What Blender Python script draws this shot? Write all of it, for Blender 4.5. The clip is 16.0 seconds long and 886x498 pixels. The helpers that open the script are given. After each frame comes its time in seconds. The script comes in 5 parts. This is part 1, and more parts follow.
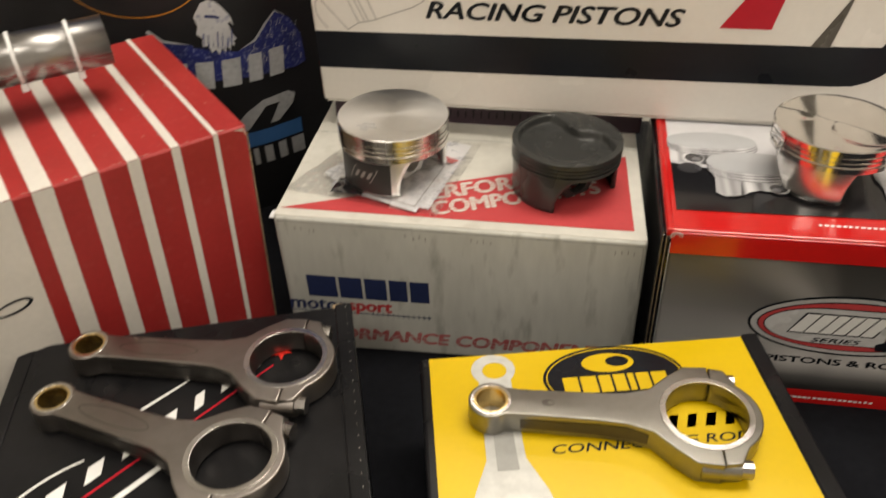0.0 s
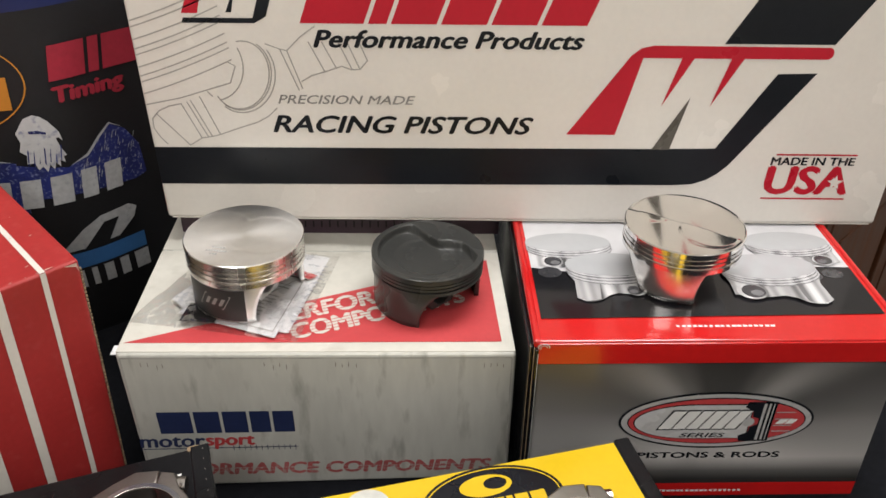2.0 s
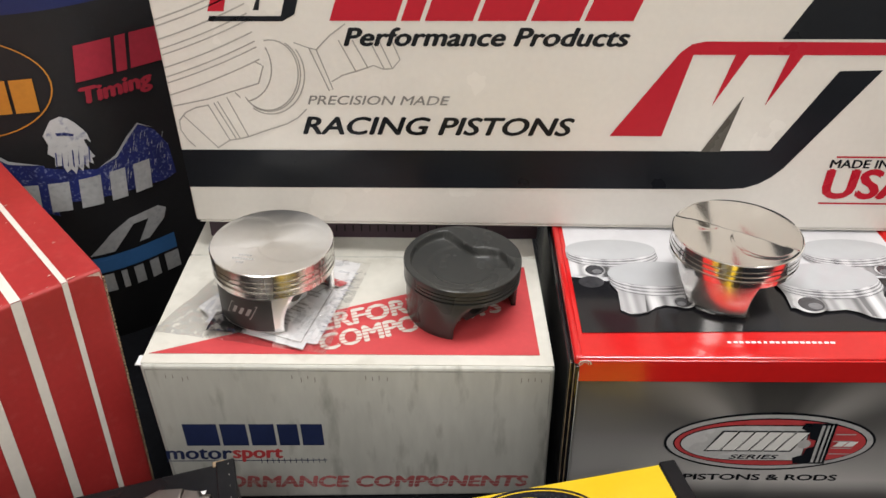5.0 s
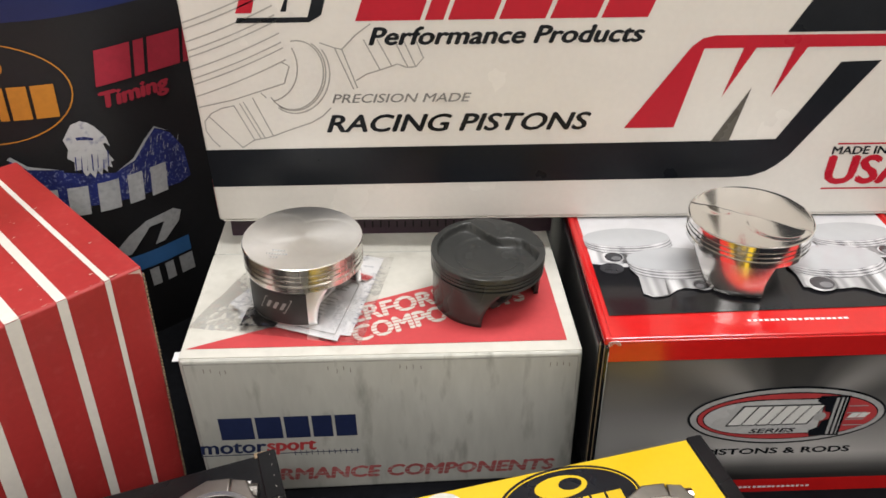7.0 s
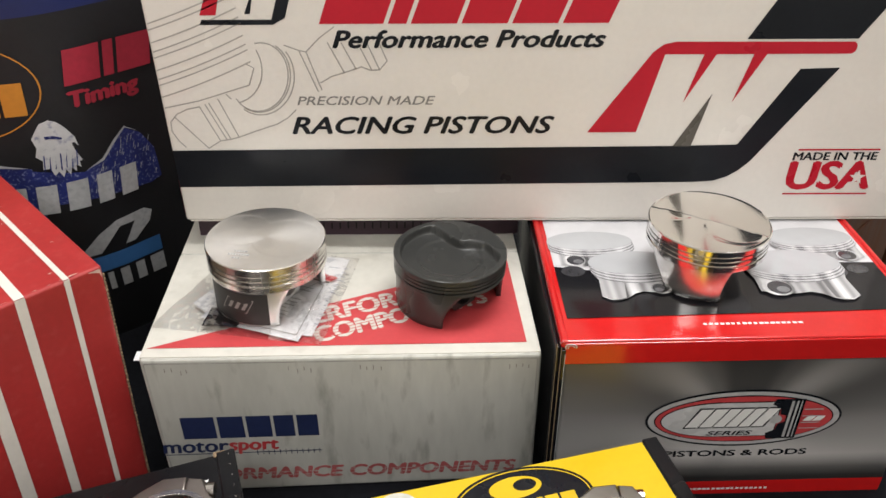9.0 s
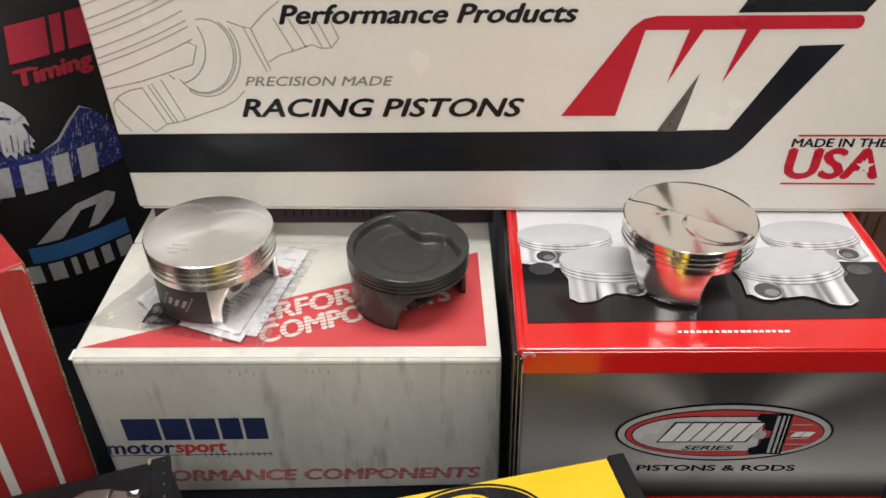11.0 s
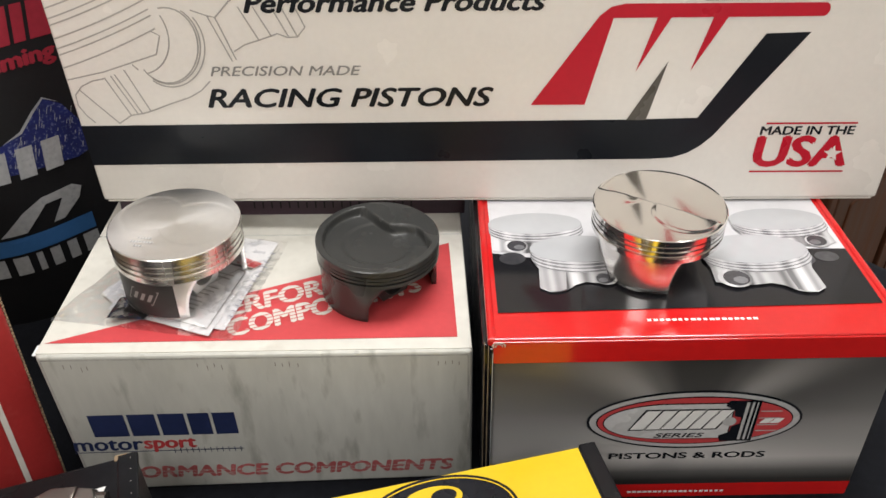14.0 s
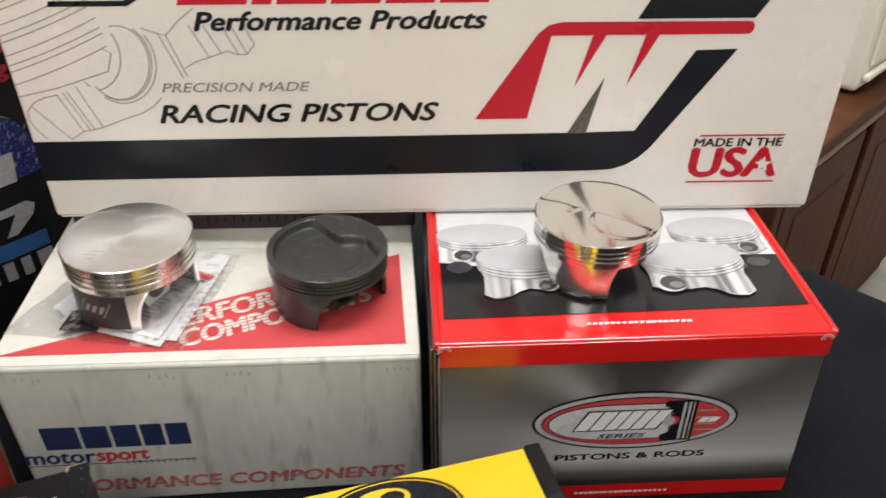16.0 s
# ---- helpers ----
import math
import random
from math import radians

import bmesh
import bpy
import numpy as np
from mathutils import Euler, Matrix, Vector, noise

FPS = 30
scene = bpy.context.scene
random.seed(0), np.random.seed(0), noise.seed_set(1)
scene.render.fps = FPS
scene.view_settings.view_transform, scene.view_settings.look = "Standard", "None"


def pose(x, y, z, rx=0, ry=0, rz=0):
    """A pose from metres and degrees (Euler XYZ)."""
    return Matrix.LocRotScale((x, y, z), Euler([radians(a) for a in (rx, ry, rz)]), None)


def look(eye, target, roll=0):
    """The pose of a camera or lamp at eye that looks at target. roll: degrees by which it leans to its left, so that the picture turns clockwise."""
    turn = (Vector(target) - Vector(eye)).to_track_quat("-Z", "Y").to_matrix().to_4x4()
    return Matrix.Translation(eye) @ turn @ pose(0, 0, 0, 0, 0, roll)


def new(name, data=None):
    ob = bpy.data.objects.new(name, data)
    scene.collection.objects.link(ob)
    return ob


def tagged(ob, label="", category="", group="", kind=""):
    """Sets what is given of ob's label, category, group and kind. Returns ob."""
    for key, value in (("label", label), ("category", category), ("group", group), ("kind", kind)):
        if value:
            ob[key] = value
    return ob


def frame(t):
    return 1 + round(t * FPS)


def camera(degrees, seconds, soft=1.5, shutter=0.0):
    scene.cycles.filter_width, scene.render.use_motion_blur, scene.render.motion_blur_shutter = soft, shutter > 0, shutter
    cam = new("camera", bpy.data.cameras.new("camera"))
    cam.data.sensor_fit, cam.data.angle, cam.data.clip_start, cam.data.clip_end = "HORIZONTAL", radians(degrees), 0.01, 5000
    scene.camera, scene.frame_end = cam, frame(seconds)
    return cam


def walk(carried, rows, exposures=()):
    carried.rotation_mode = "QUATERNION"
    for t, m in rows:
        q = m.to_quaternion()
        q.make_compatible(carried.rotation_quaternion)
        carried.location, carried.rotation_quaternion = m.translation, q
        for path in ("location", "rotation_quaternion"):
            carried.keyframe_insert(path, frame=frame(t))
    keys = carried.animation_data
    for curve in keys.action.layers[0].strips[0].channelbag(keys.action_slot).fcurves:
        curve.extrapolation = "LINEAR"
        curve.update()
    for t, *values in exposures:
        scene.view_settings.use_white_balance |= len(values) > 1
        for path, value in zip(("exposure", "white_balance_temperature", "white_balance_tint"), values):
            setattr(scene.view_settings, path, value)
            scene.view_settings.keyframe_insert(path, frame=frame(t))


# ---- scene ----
cam = camera(58.5, 16.0, shutter=0.45)
METRES, EYE, TILT, LEAN, TURN = 8.0, 1.5, 0.0, 0.0, 4.6
PATH = [
    (0, (0.281, -0.56, 0.594), (-0.058, 0.99, -0.623), -2.7),
    (0.5, (0.262, -0.539, 0.611), (0.088, 1.07, -0.564), -2.5),
    (1, (0.251, -0.531, 0.611), (0.244, 1.109, -0.535), -1.1),
    (1.5, (0.264, -0.525, 0.618), (0.296, 1.138, -0.493), 0.2),
    (2, (0.277, -0.511, 0.618), (0.272, 1.166, -0.472), 0.5),
    (2.5, (0.287, -0.502, 0.617), (0.238, 1.177, -0.467), -0.3),
    (3, (0.289, -0.493, 0.615), (0.213, 1.177, -0.482), -0.9),
    (3.5, (0.283, -0.484, 0.612), (0.197, 1.181, -0.492), -1.0),
    (4, (0.281, -0.474, 0.611), (0.18, 1.188, -0.498), -1.0),
    (6.5, (0.243, -0.487, 0.614), (0.183, 1.18, -0.49), -1.2),
    (7, (0.227, -0.502, 0.613), (0.209, 1.172, -0.481), -1.0),
    (7.5, (0.228, -0.513, 0.613), (0.247, 1.158, -0.485), -0.8),
    (8, (0.227, -0.524, 0.614), (0.251, 1.151, -0.478), -0.3),
    (8.5, (0.237, -0.519, 0.615), (0.248, 1.159, -0.474), -0.2),
    (8.7, (0.245, -0.514, 0.618), (0.252, 1.163, -0.472), -0.2),
    (10.8, (0.316, -0.451, 0.606), (0.212, 1.177, -0.55), -1.6),
    (11, (0.325, -0.444, 0.607), (0.223, 1.177, -0.559), -1.7),
    (11.5, (0.349, -0.429, 0.603), (0.242, 1.183, -0.576), -1.2),
    (12, (0.376, -0.414, 0.595), (0.235, 1.196, -0.583), -0.4),
    (12.5, (0.393, -0.399, 0.588), (0.208, 1.203, -0.595), -0.3),
    (13, (0.376, -0.401, 0.596), (0.196, 1.198, -0.592), -1.8),
    (13.5, (0.351, -0.423, 0.603), (0.238, 1.183, -0.584), -2.1),
    (14, (0.333, -0.441, 0.603), (0.282, 1.171, -0.58), -1.2),
    (14.5, (0.322, -0.448, 0.607), (0.315, 1.168, -0.572), -0.6),
    (15, (0.309, -0.463, 0.607), (0.33, 1.162, -0.559), -0.5),
    (15.5, (0.311, -0.475, 0.604), (0.338, 1.158, -0.551), -0.4),
    (16, (0.35, -0.463, 0.607), (0.381, 1.179, -0.534), -0.2),
]
EXPOSURES = [(0, -0.26, 7400, 10), (0.5, -0.11, 7050, 10), (1.0, -0.02, 6850, 10), (1.5, -0.03, 6650, 10), (3, 0.08, 6450, 10), (4.1, 0.04, 6450, 10), (6.4, 0.08, 6450, 10), (9, 0.07, 6450, 10), (11.2, 0.04, 6450, 10), (13, 0.05, 6450, 10), (14.2, 0.14, 6450, 10), (16, 0.17, 6450, 10)]
walk(cam, [(t, look(eye, target, roll)) for t, eye, target, roll in PATH], EXPOSURES)

# ---- light: unseen area lamps at ceiling height, standing in for the overhead light ----
scene.view_settings.exposure = 0.0
world = bpy.data.worlds.new("room_air")
scene.world = world
world.use_nodes = True
world.node_tree.nodes["Background"].inputs[0].default_value = (0.9, 0.92, 1.0, 1)
world.node_tree.nodes["Background"].inputs[1].default_value = 0.08


def ceiling_lamp(x, y, sx, sy, watts, rz=0.0):
    d = bpy.data.lights.new("troffer", "AREA")
    d.shape, d.size, d.size_y, d.energy = "RECTANGLE", sx, sy, watts
    d.color = (1.0, 0.975, 0.955)
    ob = new("troffer", d)
    ob.matrix_world = pose(x, y, 1.93, 0, 0, rz)
    return ob


ceiling_lamp(0.55, 0.15, 1.2, 0.5, 34)
ceiling_lamp(-0.3, -1.4, 1.2, 0.5, 20)
ceiling_lamp(1.9, -1.4, 1.2, 0.5, 15.5)
# added lamp behind the cartons: brightens the wall mirrored in the metal tops
ceiling_lamp(0.35, 1.75, 1.2, 0.5, 62)

# ---- materials ----
def material(name, color, rough=0.5, metal=0.0, vary=0.10, scale=60.0, bump=0.0, bscale=400.0, coat=0.0, stretch=(1, 1, 1), stain=0.0, stain_color=(0.1, 0.09, 0.08), stain_scale=18.0, rvary=0.08, spec=0.5):
    m = bpy.data.materials.new(name)
    m.use_nodes = True
    nt = m.node_tree
    b = nt.nodes["Principled BSDF"]
    b.inputs["Metallic"].default_value = metal
    b.inputs["Specular IOR Level"].default_value = spec
    b.inputs["Coat Weight"].default_value = coat
    b.inputs["Coat Roughness"].default_value = 0.08
    tc = nt.nodes.new("ShaderNodeTexCoord")
    mp = nt.nodes.new("ShaderNodeMapping")
    mp.inputs["Scale"].default_value = stretch
    nt.links.new(tc.outputs["Object"], mp.inputs[0])

    def fine(sc, detail=4.0):
        n = nt.nodes.new("ShaderNodeTexNoise")
        n.inputs["Scale"].default_value, n.inputs["Detail"].default_value = sc, detail
        nt.links.new(mp.outputs[0], n.inputs["Vector"])
        return n

    def mapped(sock, lo, hi, fmin=0.3, fmax=0.7):
        r = nt.nodes.new("ShaderNodeMapRange")
        r.inputs[1].default_value, r.inputs[2].default_value, r.inputs[3].default_value, r.inputs[4].default_value = fmin, fmax, lo, hi
        nt.links.new(sock, r.inputs[0])
        return r.outputs[0]

    big, small = fine(scale * 0.2), fine(scale * 3.0)
    add = nt.nodes.new("ShaderNodeMath")
    add.operation = "MULTIPLY"
    nt.links.new(mapped(big.outputs[0], 1 - vary, 1 + vary), add.inputs[0])
    nt.links.new(mapped(small.outputs[0], 1 - vary * 0.5, 1 + vary * 0.5), add.inputs[1])
    hsv = nt.nodes.new("ShaderNodeHueSaturation")
    hsv.inputs["Color"].default_value = (*color, 1)
    nt.links.new(add.outputs[0], hsv.inputs["Value"])
    last = hsv.outputs[0]
    if stain:
        st = fine(stain_scale, 8.0)
        mix = nt.nodes.new("ShaderNodeMix")
        mix.data_type = "RGBA"
        nt.links.new(mapped(st.outputs[0], 0.0, stain, 0.56, 0.72), mix.inputs[0])
        nt.links.new(last, mix.inputs[6])
        mix.inputs[7].default_value = (*stain_color, 1)
        last = mix.outputs[2]
    nt.links.new(last, b.inputs["Base Color"])
    nt.links.new(mapped(big.outputs[0], max(0.02, rough - rvary), min(1, rough + rvary)), b.inputs["Roughness"])
    if bump:
        bn = fine(bscale, 3.0)
        bp = nt.nodes.new("ShaderNodeBump")
        bp.inputs["Strength"].default_value, bp.inputs["Distance"].default_value = bump, 0.001
        nt.links.new(bn.outputs[0], bp.inputs["Height"])
        nt.links.new(bp.outputs[0], b.inputs["Normal"])
    return m


WIS_WHITE = material("cream_coated_card", (0.80, 0.765, 0.71), 0.26, vary=0.03, bump=0.04, bscale=25, rvary=0.02)
RACE_RED = material("red_ink", (0.52, 0.014, 0.032), 0.34, vary=0.05, spec=0.3)
RACE_BLACK = material("black_ink", (0.008, 0.010, 0.014), 0.32, vary=0.15, spec=0.28)
LINE_GREY = material("grey_line_ink", (0.42, 0.40, 0.37), 0.4)
TEXT_GREY = material("grey_text_ink", (0.27, 0.26, 0.245), 0.4)
# front card darker than the lid's: its weaker light is put into the colour
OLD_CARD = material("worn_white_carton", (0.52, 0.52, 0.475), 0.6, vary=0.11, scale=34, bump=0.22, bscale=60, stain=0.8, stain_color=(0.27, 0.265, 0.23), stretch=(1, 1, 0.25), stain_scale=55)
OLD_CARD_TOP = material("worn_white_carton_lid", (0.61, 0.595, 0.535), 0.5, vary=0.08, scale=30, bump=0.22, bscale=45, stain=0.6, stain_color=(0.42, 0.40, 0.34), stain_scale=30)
CARD_RED = material("faded_red_ink", (0.52, 0.055, 0.06), 0.5, vary=0.08)
CARD_RED_WORN = material("rubbed_red_ink", (0.42, 0.10, 0.10), 0.6, vary=0.2, stain=0.8, stain_color=(0.5, 0.48, 0.44), stain_scale=160)
CARD_BLUE = material("navy_ink", (0.016, 0.026, 0.085), 0.5, vary=0.15)
SCUFF = material("rubbed_card", (0.62, 0.45, 0.38), 0.8, vary=0.3, scale=200)
CREASE = material("worn_crease", (0.40, 0.39, 0.36), 0.7, vary=0.3, scale=200, stain=0.8, stain_color=(0.55, 0.55, 0.5), stain_scale=120)
BROWN_EDGE = material("corrugated_edge", (0.25, 0.18, 0.11), 0.9, vary=0.3, scale=300)
GLOSS_RED = material("gloss_red_card", (0.55, 0.012, 0.012), 0.20, vary=0.06, coat=0.4, rvary=0.05)
GLOSS_BLACK = material("gloss_black_card", (0.012, 0.012, 0.014), 0.14, vary=0.2, coat=0.22, spec=0.35, rvary=0.05)
def printed_metal(name, dark, light, shift):
    """Printed picture of turned metal: soft upright streaks of light and dark."""
    m = bpy.data.materials.new(name)
    m.use_nodes = True
    nt = m.node_tree
    b = nt.nodes["Principled BSDF"]
    b.inputs["Roughness"].default_value, b.inputs["Coat Weight"].default_value = 0.2, 0.3
    tc, sep, mul = nt.nodes.new("ShaderNodeTexCoord"), nt.nodes.new("ShaderNodeSeparateXYZ"), nt.nodes.new("ShaderNodeMath")
    no, ramp = nt.nodes.new("ShaderNodeTexNoise"), nt.nodes.new("ShaderNodeValToRGB")
    mul.operation, mul.inputs[1].default_value = "ADD", shift
    no.noise_dimensions = "1D"
    no.inputs["Scale"].default_value, no.inputs["Detail"].default_value = 60.0, 1.0
    nt.links.new(tc.outputs["Object"], sep.inputs[0])
    nt.links.new(sep.outputs[0], mul.inputs[0])
    nt.links.new(mul.outputs[0], no.inputs["W"])
    nt.links.new(no.outputs[0], ramp.inputs[0])
    e = ramp.color_ramp.elements
    e[0].position, e[0].color = 0.34, (dark, dark, dark * 1.03, 1)
    e[1].position, e[1].color = 0.66, (light, light, light * 1.02, 1)
    nt.links.new(ramp.outputs[0], b.inputs["Base Color"])
    return m


PHOTO_GREY = printed_metal("photo_print_grey", 0.09, 0.62, 3.1)
PHOTO_LIGHT = material("photo_print_light", (0.44, 0.45, 0.465), 0.14, vary=0.06, scale=20, coat=0.3)
PHOTO_SOFT = printed_metal("photo_print_soft", 0.16, 0.66, 1.7)
PHOTO_MID = material("photo_print_mid", (0.16, 0.16, 0.17), 0.2, vary=0.25, scale=120, coat=0.3)
PHOTO_SKY = material("photo_print_backdrop", (0.62, 0.62, 0.64), 0.14, vary=0.12, scale=14, coat=0.3)
PHOTO_DARK = material("photo_print_dark", (0.05, 0.05, 0.055), 0.2, vary=0.3, coat=0.5)
INK_WHITE = material("white_ink", (0.78, 0.78, 0.76), 0.35, vary=0.03)
INK_SILVER = material("silver_ink", (0.45, 0.45, 0.45), 0.3, vary=0.1)
STRIPE_RED = material("striped_carton_red", (0.37, 0.028, 0.027), 0.42, vary=0.10, stain=0.15, stain_color=(0.45, 0.12, 0.10), stain_scale=90, bump=0.06, bscale=80)
STRIPE_WHITE = material("striped_carton_white", (0.70, 0.66, 0.60), 0.4, vary=0.06)
BOX_BLACK = material("black_carton", (0.008, 0.008, 0.009), 0.32, vary=0.25, bump=0.35, bscale=45, spec=0.25)
PRINT_GREY = material("printed_metal_grey", (0.52, 0.52, 0.49), 0.4, vary=0.2, scale=40)
YELLOW = material("yellow_label", (0.67, 0.45, 0.004), 0.4, vary=0.04, bump=0.05, bscale=40)
BAN_BLACK = material("black_banner_cloth", (0.006, 0.006, 0.008), 0.62, vary=0.3, bump=0.2, bscale=900)
BAN_BLUE = material("blue_print", (0.010, 0.020, 0.15), 0.6, vary=0.3, scale=200, stain=0.8, stain_color=(0.30, 0.33, 0.50), stain_scale=330)
BAN_WHITE = material("white_print", (0.55, 0.55, 0.56), 0.6, vary=0.1, stain=0.6, stain_color=(0.06, 0.08, 0.25), stain_scale=130)
BAN_SKY = material("light_blue_print", (0.035, 0.14, 0.36), 0.6, vary=0.1)
BAN_TOP = material("royal_blue_print", (0.005, 0.012, 0.085), 0.6)
BAN_RED = material("crimson_print", (0.33, 0.015, 0.035), 0.6, vary=0.15)
BAN_GOLD = material("amber_print", (0.52, 0.21, 0.02), 0.6, vary=0.12)
BAN_GREY = material("pale_grey_print", (0.42, 0.43, 0.44), 0.6, vary=0.2, stain=0.25, stain_color=(0.1, 0.12, 0.2), stain_scale=200)
CLOTH = material("dark_tablecloth", (0.0070, 0.0075, 0.0095), 0.95, vary=0.35, scale=40, bump=0.5, bscale=1200, spec=0.08)
ALU_BRUSHED = material("machined_aluminium", (0.88, 0.87, 0.85), 0.34, 1.0, vary=0.05, scale=30, bump=0.02, bscale=900)
def spun(m):
    """Lathe-turned finish: highlights stretch across the circular tool marks."""
    nt = m.node_tree
    b = nt.nodes["Principled BSDF"]
    tg = nt.nodes.new("ShaderNodeTangent")
    tg.direction_type, tg.axis = "RADIAL", "Z"
    b.inputs["Anisotropic"].default_value = 0.5
    nt.links.new(tg.outputs[0], b.inputs["Tangent"])
    return m


ALU_SPUN = spun(material("spun_aluminium", (0.88, 0.87, 0.85), 0.36, 1.0, vary=0.05, scale=30, rvary=0.04))
ALU_TURNED = material("turned_aluminium", (0.88, 0.86, 0.83), 0.23, 1.0, vary=0.08, scale=80, stretch=(1, 1, 0.1))
ALU_POLISHED = material("polished_aluminium", (0.88, 0.86, 0.83), 0.12, 1.0, vary=0.03, scale=30, rvary=0.03)
ALU_SATIN = material("satin_aluminium", (0.86, 0.84, 0.81), 0.21, 1.0, vary=0.05, scale=40, rvary=0.05)
COAT_DARK = material("dark_grey_piston_coating", (0.044, 0.045, 0.043), 0.27, 0.2, vary=0.08, scale=50, bump=0.03, bscale=1500)
SKIRT_COAT = material("black_skirt_coating", (0.022, 0.021, 0.020), 0.45, vary=0.15, bump=0.05, bscale=1500)
ROD_STEEL = material("shot_peened_steel", (0.27, 0.245, 0.225), 0.33, 1.0, vary=0.10, scale=40, bump=0.06, bscale=1500)
CRANK_STEEL = material("ground_crank_steel", (0.34, 0.33, 0.32), 0.32, 1.0, vary=0.15, stretch=(8, 8, 0.3))
POCKET = material("rod_pocket", (0.16, 0.145, 0.13), 0.4, 1.0)
CHANNEL_SHADE = material("shaded_channel_steel", (0.085, 0.078, 0.070), 0.42, 0.8)
STEEL = material("bright_steel", (0.62, 0.60, 0.57), 0.2, 1.0, vary=0.05)
BOLT_STEEL = material("bolt_steel", (0.36, 0.34, 0.32), 0.3, 1.0, vary=0.08)
BRONZE = material("bronze_bushing", (0.80, 0.60, 0.27), 0.28, 1.0, vary=0.1)
NYLON = material("white_nylon", (0.75, 0.75, 0.74), 0.4, vary=0.03)
PAPER = material("white_paper", (0.76, 0.76, 0.77), 0.6, vary=0.04, bump=0.2, bscale=60)
SHEET_GREY = material("grey_blue_ink", (0.24, 0.26, 0.34), 0.6)
PURPLE = material("dark_purple_card", (0.045, 0.022, 0.035), 0.5, vary=0.2)
WOOD = material("red_brown_wood", (0.058, 0.020, 0.008), 0.58, vary=0.35, scale=50, stretch=(3, 3, 0.35), spec=0.12)
BEAD_WOOD = material("worn_pale_wood", (0.17, 0.095, 0.06), 0.5, vary=0.25)
CREAM = material("cream_plastic", (0.66, 0.62, 0.55), 0.4, vary=0.03)
WALL = material("painted_wall", (0.80, 0.78, 0.74), 0.8, vary=0.04)
FLOOR = material("pale_floor", (0.38, 0.36, 0.32), 0.5, vary=0.12)


def plastic_film():
    m = bpy.data.materials.new("clear_plastic_film")
    m.use_nodes = True
    nt = m.node_tree
    b = nt.nodes["Principled BSDF"]
    nt.nodes.remove(b)
    out = nt.nodes["Material Output"]
    tr, gl, mix = nt.nodes.new("ShaderNodeBsdfTransparent"), nt.nodes.new("ShaderNodeBsdfGlossy"), nt.nodes.new("ShaderNodeMixShader")
    gl.inputs["Roughness"].default_value = 0.13
    tr.inputs[0].default_value = (0.97, 0.97, 0.97, 1)
    n, bp, tc = nt.nodes.new("ShaderNodeTexNoise"), nt.nodes.new("ShaderNodeBump"), nt.nodes.new("ShaderNodeTexCoord")
    nt.links.new(tc.outputs["Object"], n.inputs["Vector"])
    n.inputs["Scale"].default_value = 38
    bp.inputs["Strength"].default_value, bp.inputs["Distance"].default_value = 1.0, 0.008
    nt.links.new(n.outputs[0], bp.inputs["Height"])
    nt.links.new(bp.outputs[0], gl.inputs["Normal"])
    mix.inputs[0].default_value = 0.32
    nt.links.new(tr.outputs[0], mix.inputs[1])
    nt.links.new(gl.outputs[0], mix.inputs[2])
    nt.links.new(mix.outputs[0], out.inputs[0])
    return m


FILM = plastic_film()


